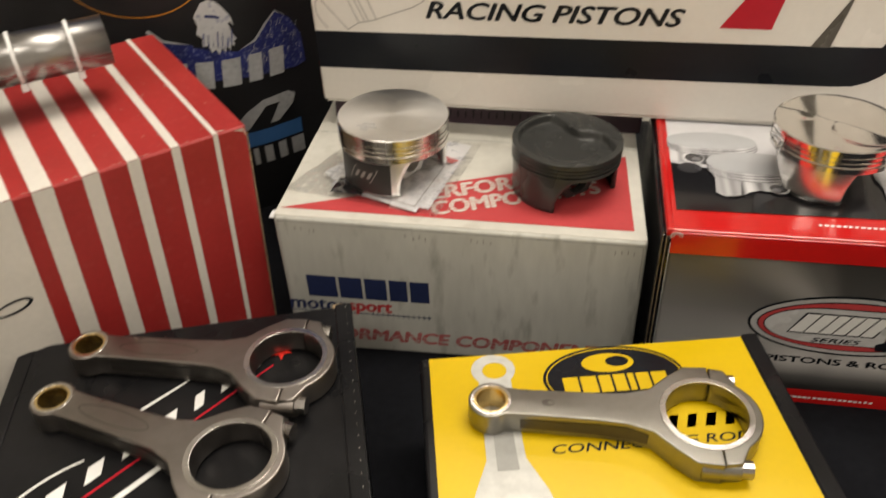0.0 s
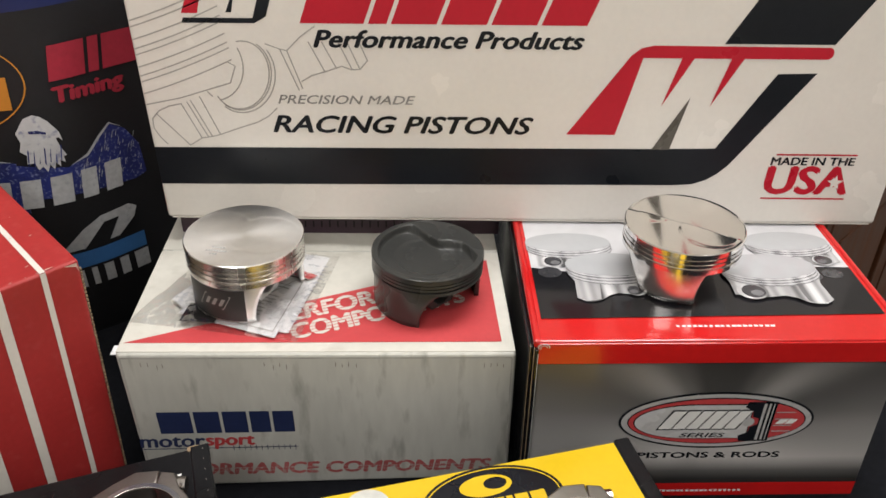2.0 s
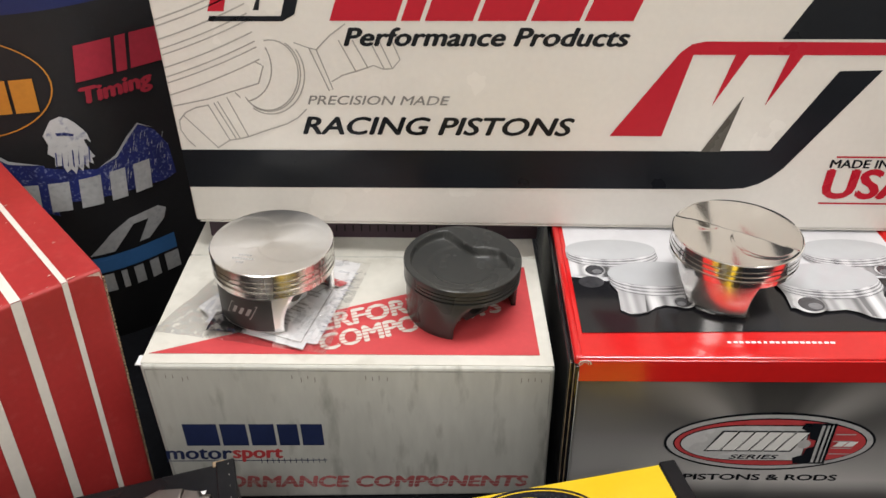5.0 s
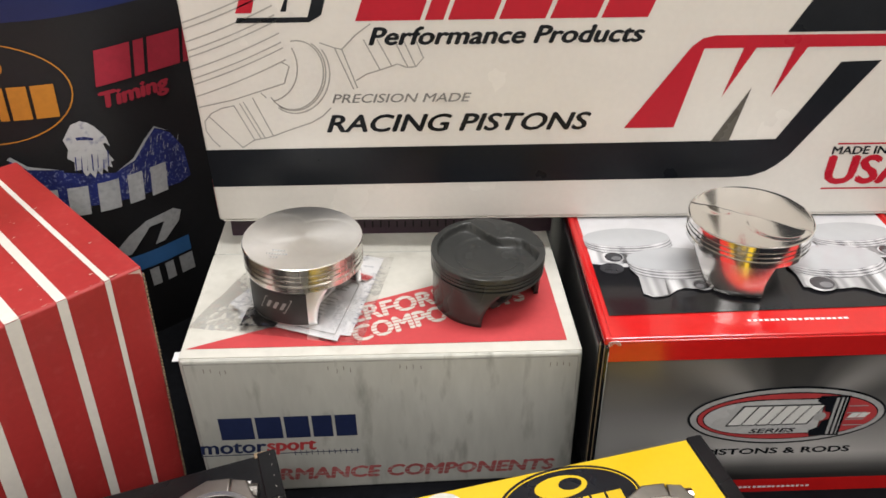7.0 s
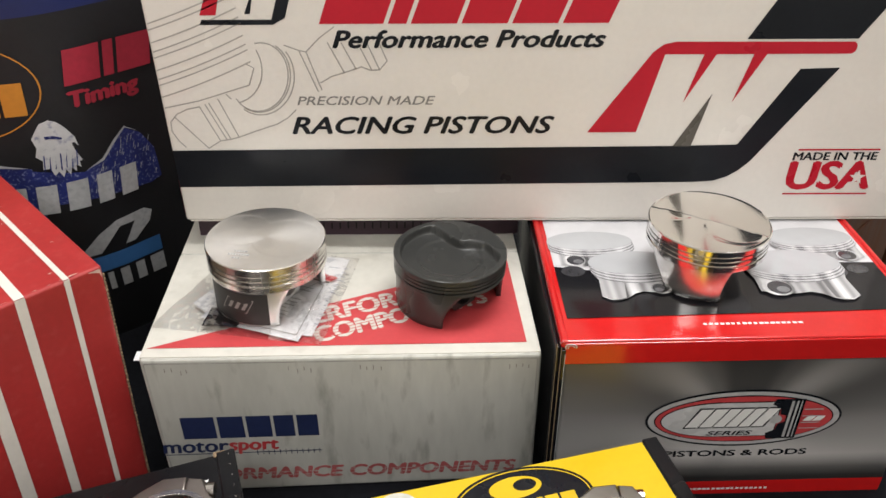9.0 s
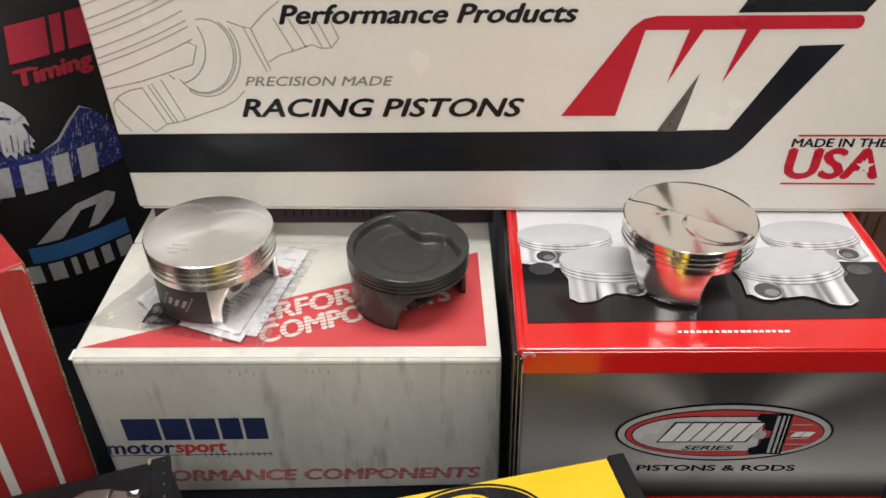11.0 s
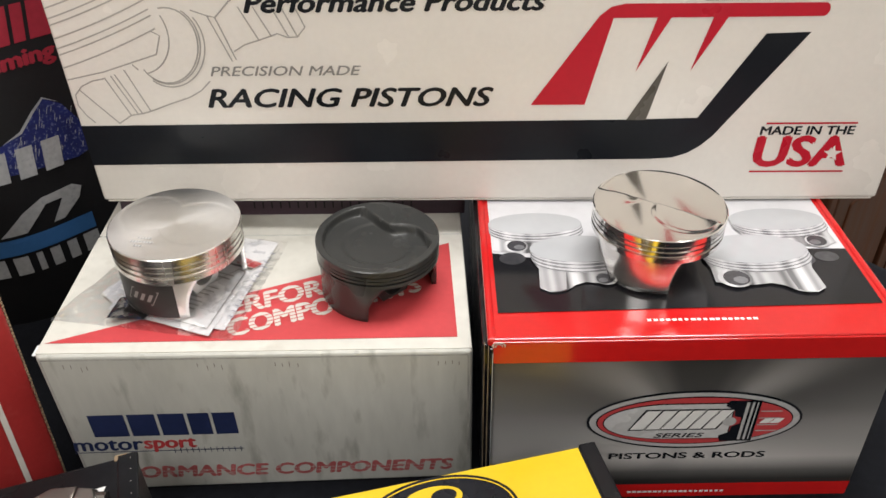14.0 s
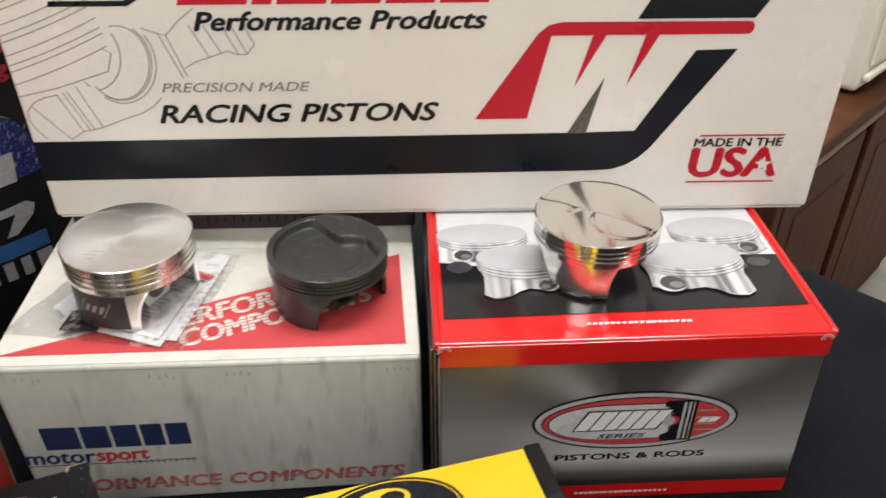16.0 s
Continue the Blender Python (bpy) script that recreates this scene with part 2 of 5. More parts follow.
def burst_print():
    """Grey printed sunburst of the piston carton's front: dark at the top and bottom, pale towards the emblem."""
    m = bpy.data.materials.new("grey_burst_print")
    m.use_nodes = True
    nt = m.node_tree
    b = nt.nodes["Principled BSDF"]
    b.inputs["Roughness"].default_value, b.inputs["Coat Weight"].default_value = 0.36, 0.14
    tc = nt.nodes.new("ShaderNodeTexCoord")
    sep = nt.nodes.new("ShaderNodeSeparateXYZ")
    nt.links.new(tc.outputs["Object"], sep.inputs[0])

    def calc(op, a, c=None):
        n = nt.nodes.new("ShaderNodeMath")
        n.operation = op
        for i, v in enumerate((a, c)):
            if v is None:
                continue
            if isinstance(v, (int, float)):
                n.inputs[i].default_value = v
            else:
                nt.links.new(v, n.inputs[i])
        return n.outputs[0]

    dx, dz = calc("SUBTRACT", sep.outputs[0], 0.165), calc("SUBTRACT", sep.outputs[2], 0.085)
    ang = calc("ARCTAN2", dz, dx)
    ramp = nt.nodes.new("ShaderNodeValToRGB")
    e = ramp.color_ramp.elements
    e[0].position, e[0].color = 0.0, (0.75, 0.74, 0.73, 1)
    e[1].position, e[1].color = 1.0, (0.75, 0.74, 0.73, 1)
    for pos, val in ((0.10, 1.0), (0.20, 0.82), (0.27, 0.95), (0.40, 1.0), (0.50, 0.60), (0.575, 0.28), (0.63, 1.0), (0.68, 0.34), (0.715, 0.14), (0.79, 0.14), (0.83, 0.42), (0.87, 1.0), (0.925, 0.36)):
        beam = ramp.color_ramp.elements.new(pos)
        beam.color = (val, val * 0.985, val * 0.98, 1)
    ramp.color_ramp.interpolation = "EASE"
    nt.links.new(calc("ADD", calc("DIVIDE", ang, 6.2832), 0.5), ramp.inputs[0])
    edge = nt.nodes.new("ShaderNodeValToRGB")
    e = edge.color_ramp.elements
    e[0].position, e[0].color = 0.0, (0.03, 0.03, 0.03, 1)
    e[1].position, e[1].color = 1.0, (0.17, 0.165, 0.16, 1)
    for pos, val in ((0.08, 0.13), (0.20, 0.56), (0.40, 0.46), (0.60, 0.30), (0.80, 0.26)):
        mid = edge.color_ramp.elements.new(pos)
        mid.color = (val, val * 0.985, val * 0.97, 1)
    nt.links.new(calc("DIVIDE", calc("SUBTRACT", sep.outputs[2], 0.022), 0.148), edge.inputs[0])
    mx = nt.nodes.new("ShaderNodeMix")
    mx.data_type, mx.blend_type = "RGBA", "MULTIPLY"
    mx.inputs[0].default_value = 0.92
    nt.links.new(edge.outputs[0], mx.inputs[6])
    nt.links.new(ramp.outputs[0], mx.inputs[7])
    nt.links.new(mx.outputs[2], b.inputs["Base Color"])
    return m


BURST = burst_print()


# ---- building helpers ----
def thing(name, m, label, category, group=""):
    ob = new(name)
    ob.empty_display_size = 0.02
    ob.matrix_world = m
    return tagged(ob, label, category, group)


def part(name, bm, mat, parent, label="", smooth=False):
    me = bpy.data.meshes.new(name)
    if smooth:
        for f in bm.faces:
            f.smooth = True
    bm.to_mesh(me)
    bm.free()
    me.materials.append(mat)
    ob = new(name, me)
    ob.parent = parent
    return tagged(ob, label)


def mesh_part(name, me, mat, parent, label=""):
    me.materials.clear()
    me.materials.append(mat)
    ob = new(name, me)
    ob.parent = parent
    return tagged(ob, label)


def slab(x0, y0, z0, x1, y1, z1, bevel=0.0, seg=2, bm=None):
    own = bm is None
    bm = bm or bmesh.new()
    g = bmesh.ops.create_cube(bm, size=1, matrix=Matrix.LocRotScale(((x0 + x1) / 2, (y0 + y1) / 2, (z0 + z1) / 2), None, (x1 - x0, y1 - y0, z1 - z0)))
    if bevel:
        edges = list({e for v in g["verts"] for e in v.link_edges})
        bmesh.ops.bevel(bm, geom=edges, offset=bevel, segments=seg, affect="EDGES", profile=0.5)
    return bm


def rod_bm(r, z0, z1, seg=32, m=None, bm=None, r2=None):
    bm = bm or bmesh.new()
    base = Matrix.Translation((0, 0, (z0 + z1) / 2))
    bmesh.ops.create_cone(bm, cap_ends=True, segments=seg, radius1=r, radius2=r if r2 is None else r2, depth=z1 - z0, matrix=(m or Matrix()) @ base)
    return bm


FRONT = Matrix(((1, 0, 0, 0), (0, 0, -1, 0), (0, 1, 0, 0), (0, 0, 0, 1)))
LIFT = 0.0004


def flat_mesh(loops, m, lift=LIFT, depth=0.0, bevel=0.0):
    """A filled outline (holes by nesting) in a plane, as a mesh."""
    c = bpy.data.curves.new("outline", "CURVE")
    c.dimensions, c.fill_mode = "2D", "BOTH"
    c.extrude, c.bevel_depth, c.bevel_resolution = depth, bevel, 2
    if bevel:
        c.offset = -bevel
    for pts in loops:
        sp = c.splines.new("POLY")
        sp.points.add(len(pts) - 1)
        for p, (u, v) in zip(sp.points, pts):
            p.co = (u, v, 0, 1)
        sp.use_cyclic_u = True
    ob = bpy.data.objects.new("outline", c)
    scene.collection.objects.link(ob)
    bpy.context.view_layer.update()
    me = bpy.data.meshes.new_from_object(ob.evaluated_get(bpy.context.evaluated_depsgraph_get()))
    bpy.data.objects.remove(ob)
    me.transform(m @ Matrix.Translation((0, 0, lift)))
    return me


def ink(name, loops, m, mat, parent, lift=LIFT, warp=None):
    if warp:
        loops = [[tuple(Vector(a).lerp(Vector(b), j / k)) for a, b in zip(lp, lp[1:] + lp[:1]) for k in (max(1, int((Vector(b) - Vector(a)).length / 0.005)),) for j in range(k)] for lp in loops]
    me = flat_mesh(loops, m if warp is None else Matrix(), lift if warp is None else 0)
    if warp:
        bm = bmesh.new()
        bm.from_mesh(me)
        for _ in range(4):
            long = [e for e in bm.edges if e.calc_length() > 0.009]
            if not long:
                break
            bmesh.ops.subdivide_edges(bm, edges=long, cuts=1)
            bmesh.ops.triangulate(bm, faces=bm.faces)
        bm.to_mesh(me)
        bm.free()
        for v in me.vertices:
            v.co = warp(v.co.x, v.co.y, lift)
    return mesh_part(name, me, mat, parent)


def words(name, body, u0, v0, u1, v1, m, mat, parent, shear=0.0, bold=0.0, lift=LIFT, warp=None):
    """Lettering in the built-in font, fitted into a rectangle of the plane."""
    c = bpy.data.curves.new(name, "FONT")
    c.body, c.shear = body, shear
    c.resolution_u = 3
    ob = bpy.data.objects.new(name, c)
    scene.collection.objects.link(ob)
    bpy.context.view_layer.update()
    me = bpy.data.meshes.new_from_object(ob.evaluated_get(bpy.context.evaluated_depsgraph_get()))
    bpy.data.objects.remove(ob)
    xs, ys = [v.co.x for v in me.vertices], [v.co.y for v in me.vertices]
    ax, ay = (u1 - u0) / (max(xs) - min(xs)), (v1 - v0) / (max(ys) - min(ys))
    x_min, y_min = min(xs), min(ys)
    steps = [(0.0, 0.0)] if not bold else [(-1, 0), (1, 0), (0, 0.6), (0, -0.6), (0, 0)]
    pts, faces = [], []
    for k, (du, dv) in enumerate(steps):
        base = len(pts)
        for v in me.vertices:
            u = u0 + (v.co.x - x_min) * ax + du * bold * (v1 - v0)
            w = v0 + (v.co.y - y_min) * ay + dv * bold * (v1 - v0)
            up = lift + 0.00003 * k
            pts.append(warp(u, w, up) if warp else m @ Vector((u, w, up)))
        faces += [[base + i for i in f.vertices] for f in me.polygons]
    out = bpy.data.meshes.new(name)
    out.from_pydata(pts, [], faces)
    return mesh_part(name, out, mat, parent)


def oval(cu, cv, a, b, n=48, t0=0.0, t1=360.0, turn=0.0):
    out = []
    full = abs(t1 - t0) >= 360
    for i in range(n if full else n + 1):
        t = radians(t0 + (t1 - t0) * i / n)
        x, y = a * math.cos(t), b * math.sin(t)
        ct, st = math.cos(radians(turn)), math.sin(radians(turn))
        out.append((cu + x * ct - y * st, cv + x * st + y * ct))
    return out


def quad(u0, v0, u1, v1, slant=0.0):
    return [(u0, v0), (u1, v0), (u1 + slant, v1), (u0 + slant, v1)]


def emblem_blocks(u0, v0, u1, v1, widths, slant=0.0, gap=0.12):
    """A brand mark as plain blocks: one slab per character width."""
    loops, total = [], sum(widths) + gap * (len(widths) - 1)
    k, u, h = (u1 - u0 - abs(slant)) / total, u0, v1 - v0

    def at(a, b):
        return (a + slant * b, v0 + h * b)

    for i, w in enumerate(widths):
        a, b = u, u + w * k
        loops.append([at(a, 0), at(b, 0), at(b, 1), at(a, 1)])
        u = b + gap * k
    return loops


def blocks(loops, *how, name="brand_mark", also=None):
    """Each block of a mark as a part of its own."""
    for lp in loops:
        ob = ink(name, [lp], *how)
        if also:
            also(ob)


def small_bars(u0, v0, u1, v1, n, seed=1):
    rnd = random.Random(seed)
    step = (u1 - u0) / n
    return [quad(u0 + i * step, v0, u0 + i * step + step * rnd.uniform(0.55, 0.82), v0 + (v1 - v0) * 0.7) for i in range(n)]


TABLE_Z = 0.008

# ---- room ----
def wall(name, x0, y0, z0, x1, y1, z1, mat):
    bm = slab(x0, y0, z0, x1, y1, z1)
    me = bpy.data.meshes.new(name)
    bm.to_mesh(me)
    bm.free()
    me.materials.append(mat)
    return tagged(new(name, me), kind="structure")


FLOOR_Z = -0.742
wall("floor", -2.6, -3.1, FLOOR_Z - 0.1, 3.1, 2.6, FLOOR_Z, FLOOR)
wall("ceiling", -2.6, -3.1, 1.96, 3.1, 2.6, 2.06, WALL)
wall("wall_north", -2.6, 2.5, FLOOR_Z, 3.1, 2.6, 1.96, WALL)
wall("wall_south", -2.6, -3.1, FLOOR_Z, 3.1, -3.0, 1.96, WALL)
wall("wall_west", -2.6, -3.0, FLOOR_Z, -2.5, 2.5, 1.96, WALL)
wall("wall_east", 3.0, -3.0, FLOOR_Z, 3.1, 2.5, 1.96, WALL)


def display_table():
    outline = [(-1.0, -0.78), (1.35, -0.78), (1.35, -0.17), (0.66, 0.52), (0.60, 0.545), (-1.0, 0.545)]
    t = thing("display_table", pose(0, 0, FLOOR_Z), "long display table hidden under a dark cloth", "table")
    top = TABLE_Z - 0.004 - FLOOR_Z
    inner = [(x * 0.985, y * 0.985) for x, y in outline]
    mesh_part("tabletop", flat_mesh([inner], Matrix.Translation((0, 0, top - 0.012)), 0, 0.012), WOOD, t)
    for x, y in ((-0.9, -0.68), (1.2, -0.68), (-0.9, 0.44), (0.55, 0.44)):
        part("leg", slab(x - 0.02, y - 0.02, 0, x + 0.02, y + 0.02, top - 0.024, 0.003), STEEL, t)
    c = thing("tablecloth", pose(0, 0, TABLE_Z), "dark navy-black cloth draped over the display table", "tablecloth")
    bm = bmesh.new()
    n = 220
    dense = []
    for i in range(len(outline)):
        a, b = Vector(outline[i]), Vector(outline[(i + 1) % len(outline)])
        k = max(2, int((b - a).length / 0.025))
        dense += [a.lerp(b, j / k) for j in range(k)]
    mid = Vector((0.1, -0.1))
    prof = [(0.0, 0.0, 0.0), (0.96, 0.0, 0.0), (0.985, 0.0, 0.0), (0.996, -0.002, 0.0), (1.0, -0.008, 0.0), (1.004, -0.03, 0.35), (1.012, -0.12, 0.8), (1.02, -0.26, 1.0), (1.025, -0.42, 1.1)]
    rings = []
    for s, z, f in prof[1:]:
        ring = []
        for i, p in enumerate(dense):
            w = 0.012 * f * (math.sin(i * 0.55) + 0.6 * math.sin(i * 0.23 + 1))
            q = mid + (p - mid) * (s + w)
            ring.append(bm.verts.new((q.x, q.y, z)))
        rings.append(ring)
    bm.faces.new(rings[0])
    for a, b in zip(rings, rings[1:]):
        for i in range(len(dense)):
            j = (i + 1) % len(dense)
            bm.faces.new((a[i], b[i], b[j], a[j]))
    bmesh.ops.recalc_face_normals(bm, faces=bm.faces)
    part("cloth", bm, CLOTH, c, smooth=True)


display_table()


# ---- cartons ----
def racing_carton():
    """Cream carton with the racing print, lying along the back on the two boxes."""
    x0, y0, z0, w, d, h = -0.005, 0.18, 0.2045, 0.717, 0.15, 0.30
    t = thing("racing_piston_carton", pose(x0, y0, z0), "large cream cardboard carton printed with racing piston artwork", "carton")
    part("body", slab(0, 0, 0, w, d, h, 0.003, 3), WIS_WHITE, t)
    part("bottom_flap", slab(0.004, 0.001, -0.0012, w - 0.004, d - 0.001, 0.0, 0), WIS_WHITE, t)
    P = FRONT

    def U(x):
        return x - x0

    def V(z):
        return z - z0

    # long black band that curves up into a diagonal stroke
    band = [(U(-0.004), V(0.2432)), (U(0.500), V(0.2470)), (U(0.519), V(0.2482)), (U(0.532), V(0.2530)), (U(0.542), V(0.2600)), (U(0.551), V(0.2695)), (U(0.5585), V(0.2808))]
    band += [(U(0.6130), V(0.3630)), (U(0.5775), V(0.3620)), (U(0.5350), V(0.2872)), (U(0.476), V(0.2860)), (U(-0.004), V(0.2830))]
    ink("black_band", [band], P, RACE_BLACK, t)
    ink("upper_band", [[(U(0.524), V(0.3895)), (U(0.622), V(0.3895)), (U(0.69), V(0.5)), (U(0.585), V(0.5))]], P, RACE_BLACK, t)
    ink("side_red_print", [[(-0.13, 0.005), (-0.003, 0.005), (-0.003, 0.045), (-0.13, 0.045)]], Matrix(((0, 0, -1, 0), (-1, 0, 0, 0), (0, 1, 0, 0), (0, 0, 0, 1))), RACE_RED, t)
    red = [(U(0.391), V(0.3005)), (U(0.437), V(0.3005)), (U(0.4535), V(0.376)), (U(0.4885), V(0.376)), (U(0.4765), V(0.330)), (U(0.4995), V(0.376)), (U(0.533), V(0.376)), (U(0.5215), V(0.330)), (U(0.5445), V(0.376)), (U(0.617), V(0.376))]
    red += oval(U(0.6185), V(0.3815), 0.0045, 0.0055, 8, -80, 80) + [(U(0.462), V(0.3875)), (U(0.451), V(0.385)), (U(0.4425), V(0.378))]
    ink("red_emblem", [red], P, RACE_RED, t, 0.0006)
    ink("emblem_notch", [[(U(0.474), V(0.2855)), (U(0.491), V(0.2855)), (U(0.5025), V(0.339))]], P, material("warm_grey_ink", (0.10, 0.09, 0.075), 0.3), t, 0.0006)
    words("racing_lettering", "RACING PISTONS", U(0.1135), V(0.3), U(0.3585), V(0.317), P, RACE_BLACK, t, 0.30, 0.05)
    words("precision_lettering", "PRECISION MADE", U(0.1205), V(0.3290), U(0.248), V(0.3375), P, TEXT_GREY, t, 0.28, 0.018)
    words("products_lettering", "Performance Products", U(0.158), V(0.383), U(0.3985), V(0.3985), P, RACE_BLACK, t, 0.3, 0.06)
    blocks(emblem_blocks(U(0.147), V(0.4045), U(0.418), V(0.452), (1.4, 0.4, 1.0, 1.0, 1.0, 1.0), 0.018, 0.10), P, RACE_RED, t, name="brand_mark")
    ink("brand_badge_red", [[(U(0.044), V(0.4125)), (U(0.058), V(0.4125)), (U(0.070), V(0.452)), (U(0.061), V(0.452))]], P, RACE_RED, t)
    ink("brand_badge_black", [[(U(0.043), V(0.404)), (U(0.107), V(0.404)), (U(0.118), V(0.41)), (U(0.132), V(0.452)), (U(0.121), V(0.452)), (U(0.106), V(0.4085)), (U(0.045), V(0.4085))], [(U(0.083), V(0.4135)), (U(0.088), V(0.4135)), (U(0.094), V(0.437))]], P, RACE_BLACK, t)
    # origin stamp
    ink("stamp_line", [quad(U(0.5955), V(0.2805), U(0.6735), V(0.2822))], P, RACE_RED, t)
    ink("stamp_line", [quad(U(0.5905), V(0.2325), U(0.6735), V(0.2342))], P, RACE_RED, t)
    words("made_in_the", "MADE IN THE", U(0.592), V(0.2705), U(0.6725), V(0.2785), P, RACE_BLACK, t, 0.04, 0.05)
    words("usa", "USA", U(0.592), V(0.239), U(0.672), V(0.2685), P, RACE_RED, t, 0.03, 0.065)
    star = [(U(0.6595) + (0.0085 if i % 2 == 0 else 0.0035) * math.sin(i * math.pi / 5), V(0.2515) + (0.0085 if i % 2 == 0 else 0.0035) * math.cos(i * math.pi / 5)) for i in range(10)]
    ink("star", [star], P, WIS_WHITE, t, 0.0008)

    # pale line drawing of a piston and rod
    def line(name, pts, wd=0.0012):
        P2 = [Vector(p) for p in pts]
        bm = bmesh.new()
        prev = None
        for i, p in enumerate(P2):
            e = (P2[min(i + 1, len(P2) - 1)] - P2[max(i - 1, 0)]).normalized() * wd / 2
            pair = [bm.verts.new(P @ Vector((p.x + k * e.y, p.y - k * e.x, LIFT))) for k in (1, -1)]
            if prev:
                bm.faces.new((prev[0], pair[0], pair[1], prev[1]))
            prev = pair
        part(name, bm, LINE_GREY, t)

    for k in range(9):
        off = 0.0085 * k + (0.003 if k % 3 == 1 else 0.0)
        pts = []
        for i in range(15):
            q = -0.0035 + (0.086 - 0.001 * k) * i / 14 + 0.016
            z_ = 0.3335 + off + 0.28 * q + 1.0 * q * q
            if z_ < z0 + h - 0.004:
                pts.append((U(q - 0.016), V(z_)))
        line("drawing_line", pts)
    line("drawing_line", [(U(0.0783), V(0.3686)), (U(0.0849), V(0.3647)), (U(0.0785), V(0.3486))])
    line("drawing_line", [(U(-0.003), V(0.3265)), (U(0.030), V(0.3335)), (U(0.0785), V(0.3486))])

    def curve(cu, cv, a, b, t0, t1, turn=0.0, n=24):
        line("drawing_line", oval(U(cu), V(cv), a, b, n, t0, t1, turn))

    curve(0.0885, 0.3555, 0.0255, 0.0335, -125, 118, -22)
    curve(0.0895, 0.3555, 0.0265, 0.0345, -105, 80, -22)
    curve(0.0905, 0.3550, 0.0290, 0.0365, -105, 62, -22)
    curve(0.0620, 0.3650, 0.0300, 0.0340, -70, 38, -10)
    line("drawing_line", [(U(0.0601), V(0.3352)), (U(0.056), V(0.340))])
    line("drawing_line", [(U(0.030), V(0.3278)), (U(0.0177), V(0.3253)), (U(0.0075), V(0.3205)), (U(0.0), V(0.3125)), (U(-0.0005), V(0.303)), (U(0.004), V(0.2935)), (U(0.010), V(0.2862))])
    line("drawing_line", [(U(0.0045), V(0.3176)), (U(0.0317), V(0.285))])
    line("drawing_line", [(U(0.0295), V(0.3278)), (U(0.0437), V(0.2931))])
    line("drawing_line", [(U(0.0386), V(0.3313)), (U(0.0539), V(0.2947))])
    line("drawing_line", [(U(0.0350), V(0.3300)), (U(0.0500), V(0.2942))])
    line("drawing_line", [(U(0.0477), V(0.3353)), (U(0.0619), V(0.2968))])
    line("drawing_line", [(U(0.0317), V(0.2855)), (U(0.0437), V(0.2931)), (U(0.0539), V(0.2947)), (U(0.0619), V(0.2968)), (U(0.080), V(0.3035)), (U(0.0991), V(0.3099)), (U(0.110), V(0.316)), (U(0.1188), V(0.3244))])
    line("drawing_line", [(U(0.1142), V(0.3857)), (U(0.127), V(0.3809)), (U(0.1411), V(0.342)), (U(0.1445), V(0.3435)), (U(0.1332), V(0.3795)), (U(0.127), V(0.3809))])
    line("drawing_line", [(U(0.1439), V(0.3505)), (U(0.154), V(0.3565)), (U(0.1661), V(0.3601)), (U(0.182), V(0.3655)), (U(0.190), V(0.3622)), (U(0.1982), V(0.3627)), (U(0.2052), V(0.3708)), (U(0.1988), V(0.3872))])
    line("drawing_line", [(U(0.153), V(0.388)), (U(0.1661), V(0.3601))])
    line("drawing_line", [(U(0.165), V(0.388)), (U(0.177), V(0.363))])
    line("drawing_line", [(U(0.180), V(0.387)), (U(0.191), V(0.3625))])
    line("drawing_line", [(U(0.188), V(0.387)), (U(0.198), V(0.363))])
    line("drawing_line", [(U(0.1332), V(0.3795)), (U(0.146), V(0.392)), (U(0.160), V(0.402))])
    return t


def support_box():
    # added prop: its dark front carries both the purple print and the shade there
    t = thing("flat_purple_box", pose(0.0, 0.197, 0.1757, 0, 1.65, 3.0), "flat dark purple box added as a prop under the cream carton, for the shaded strip", "box")
    part("body", slab(0, 0, 0, 0.335, 0.09, 0.0265, 0.001), PURPLE, t)
    ticks = [quad(0.12 + 0.0085 * i, 0.008, 0.1215 + 0.0085 * i, 0.0155 + (0.004 if i % 4 == 0 else 0)) for i in range(20)]
    ink("scale_marks", ticks + [quad(0.12, 0.0185, 0.29, 0.0195)], FRONT, BOX_BLACK, t)


LID = pose(-0.003, 0.001, 0.176, 0, 1.65, 3.0)


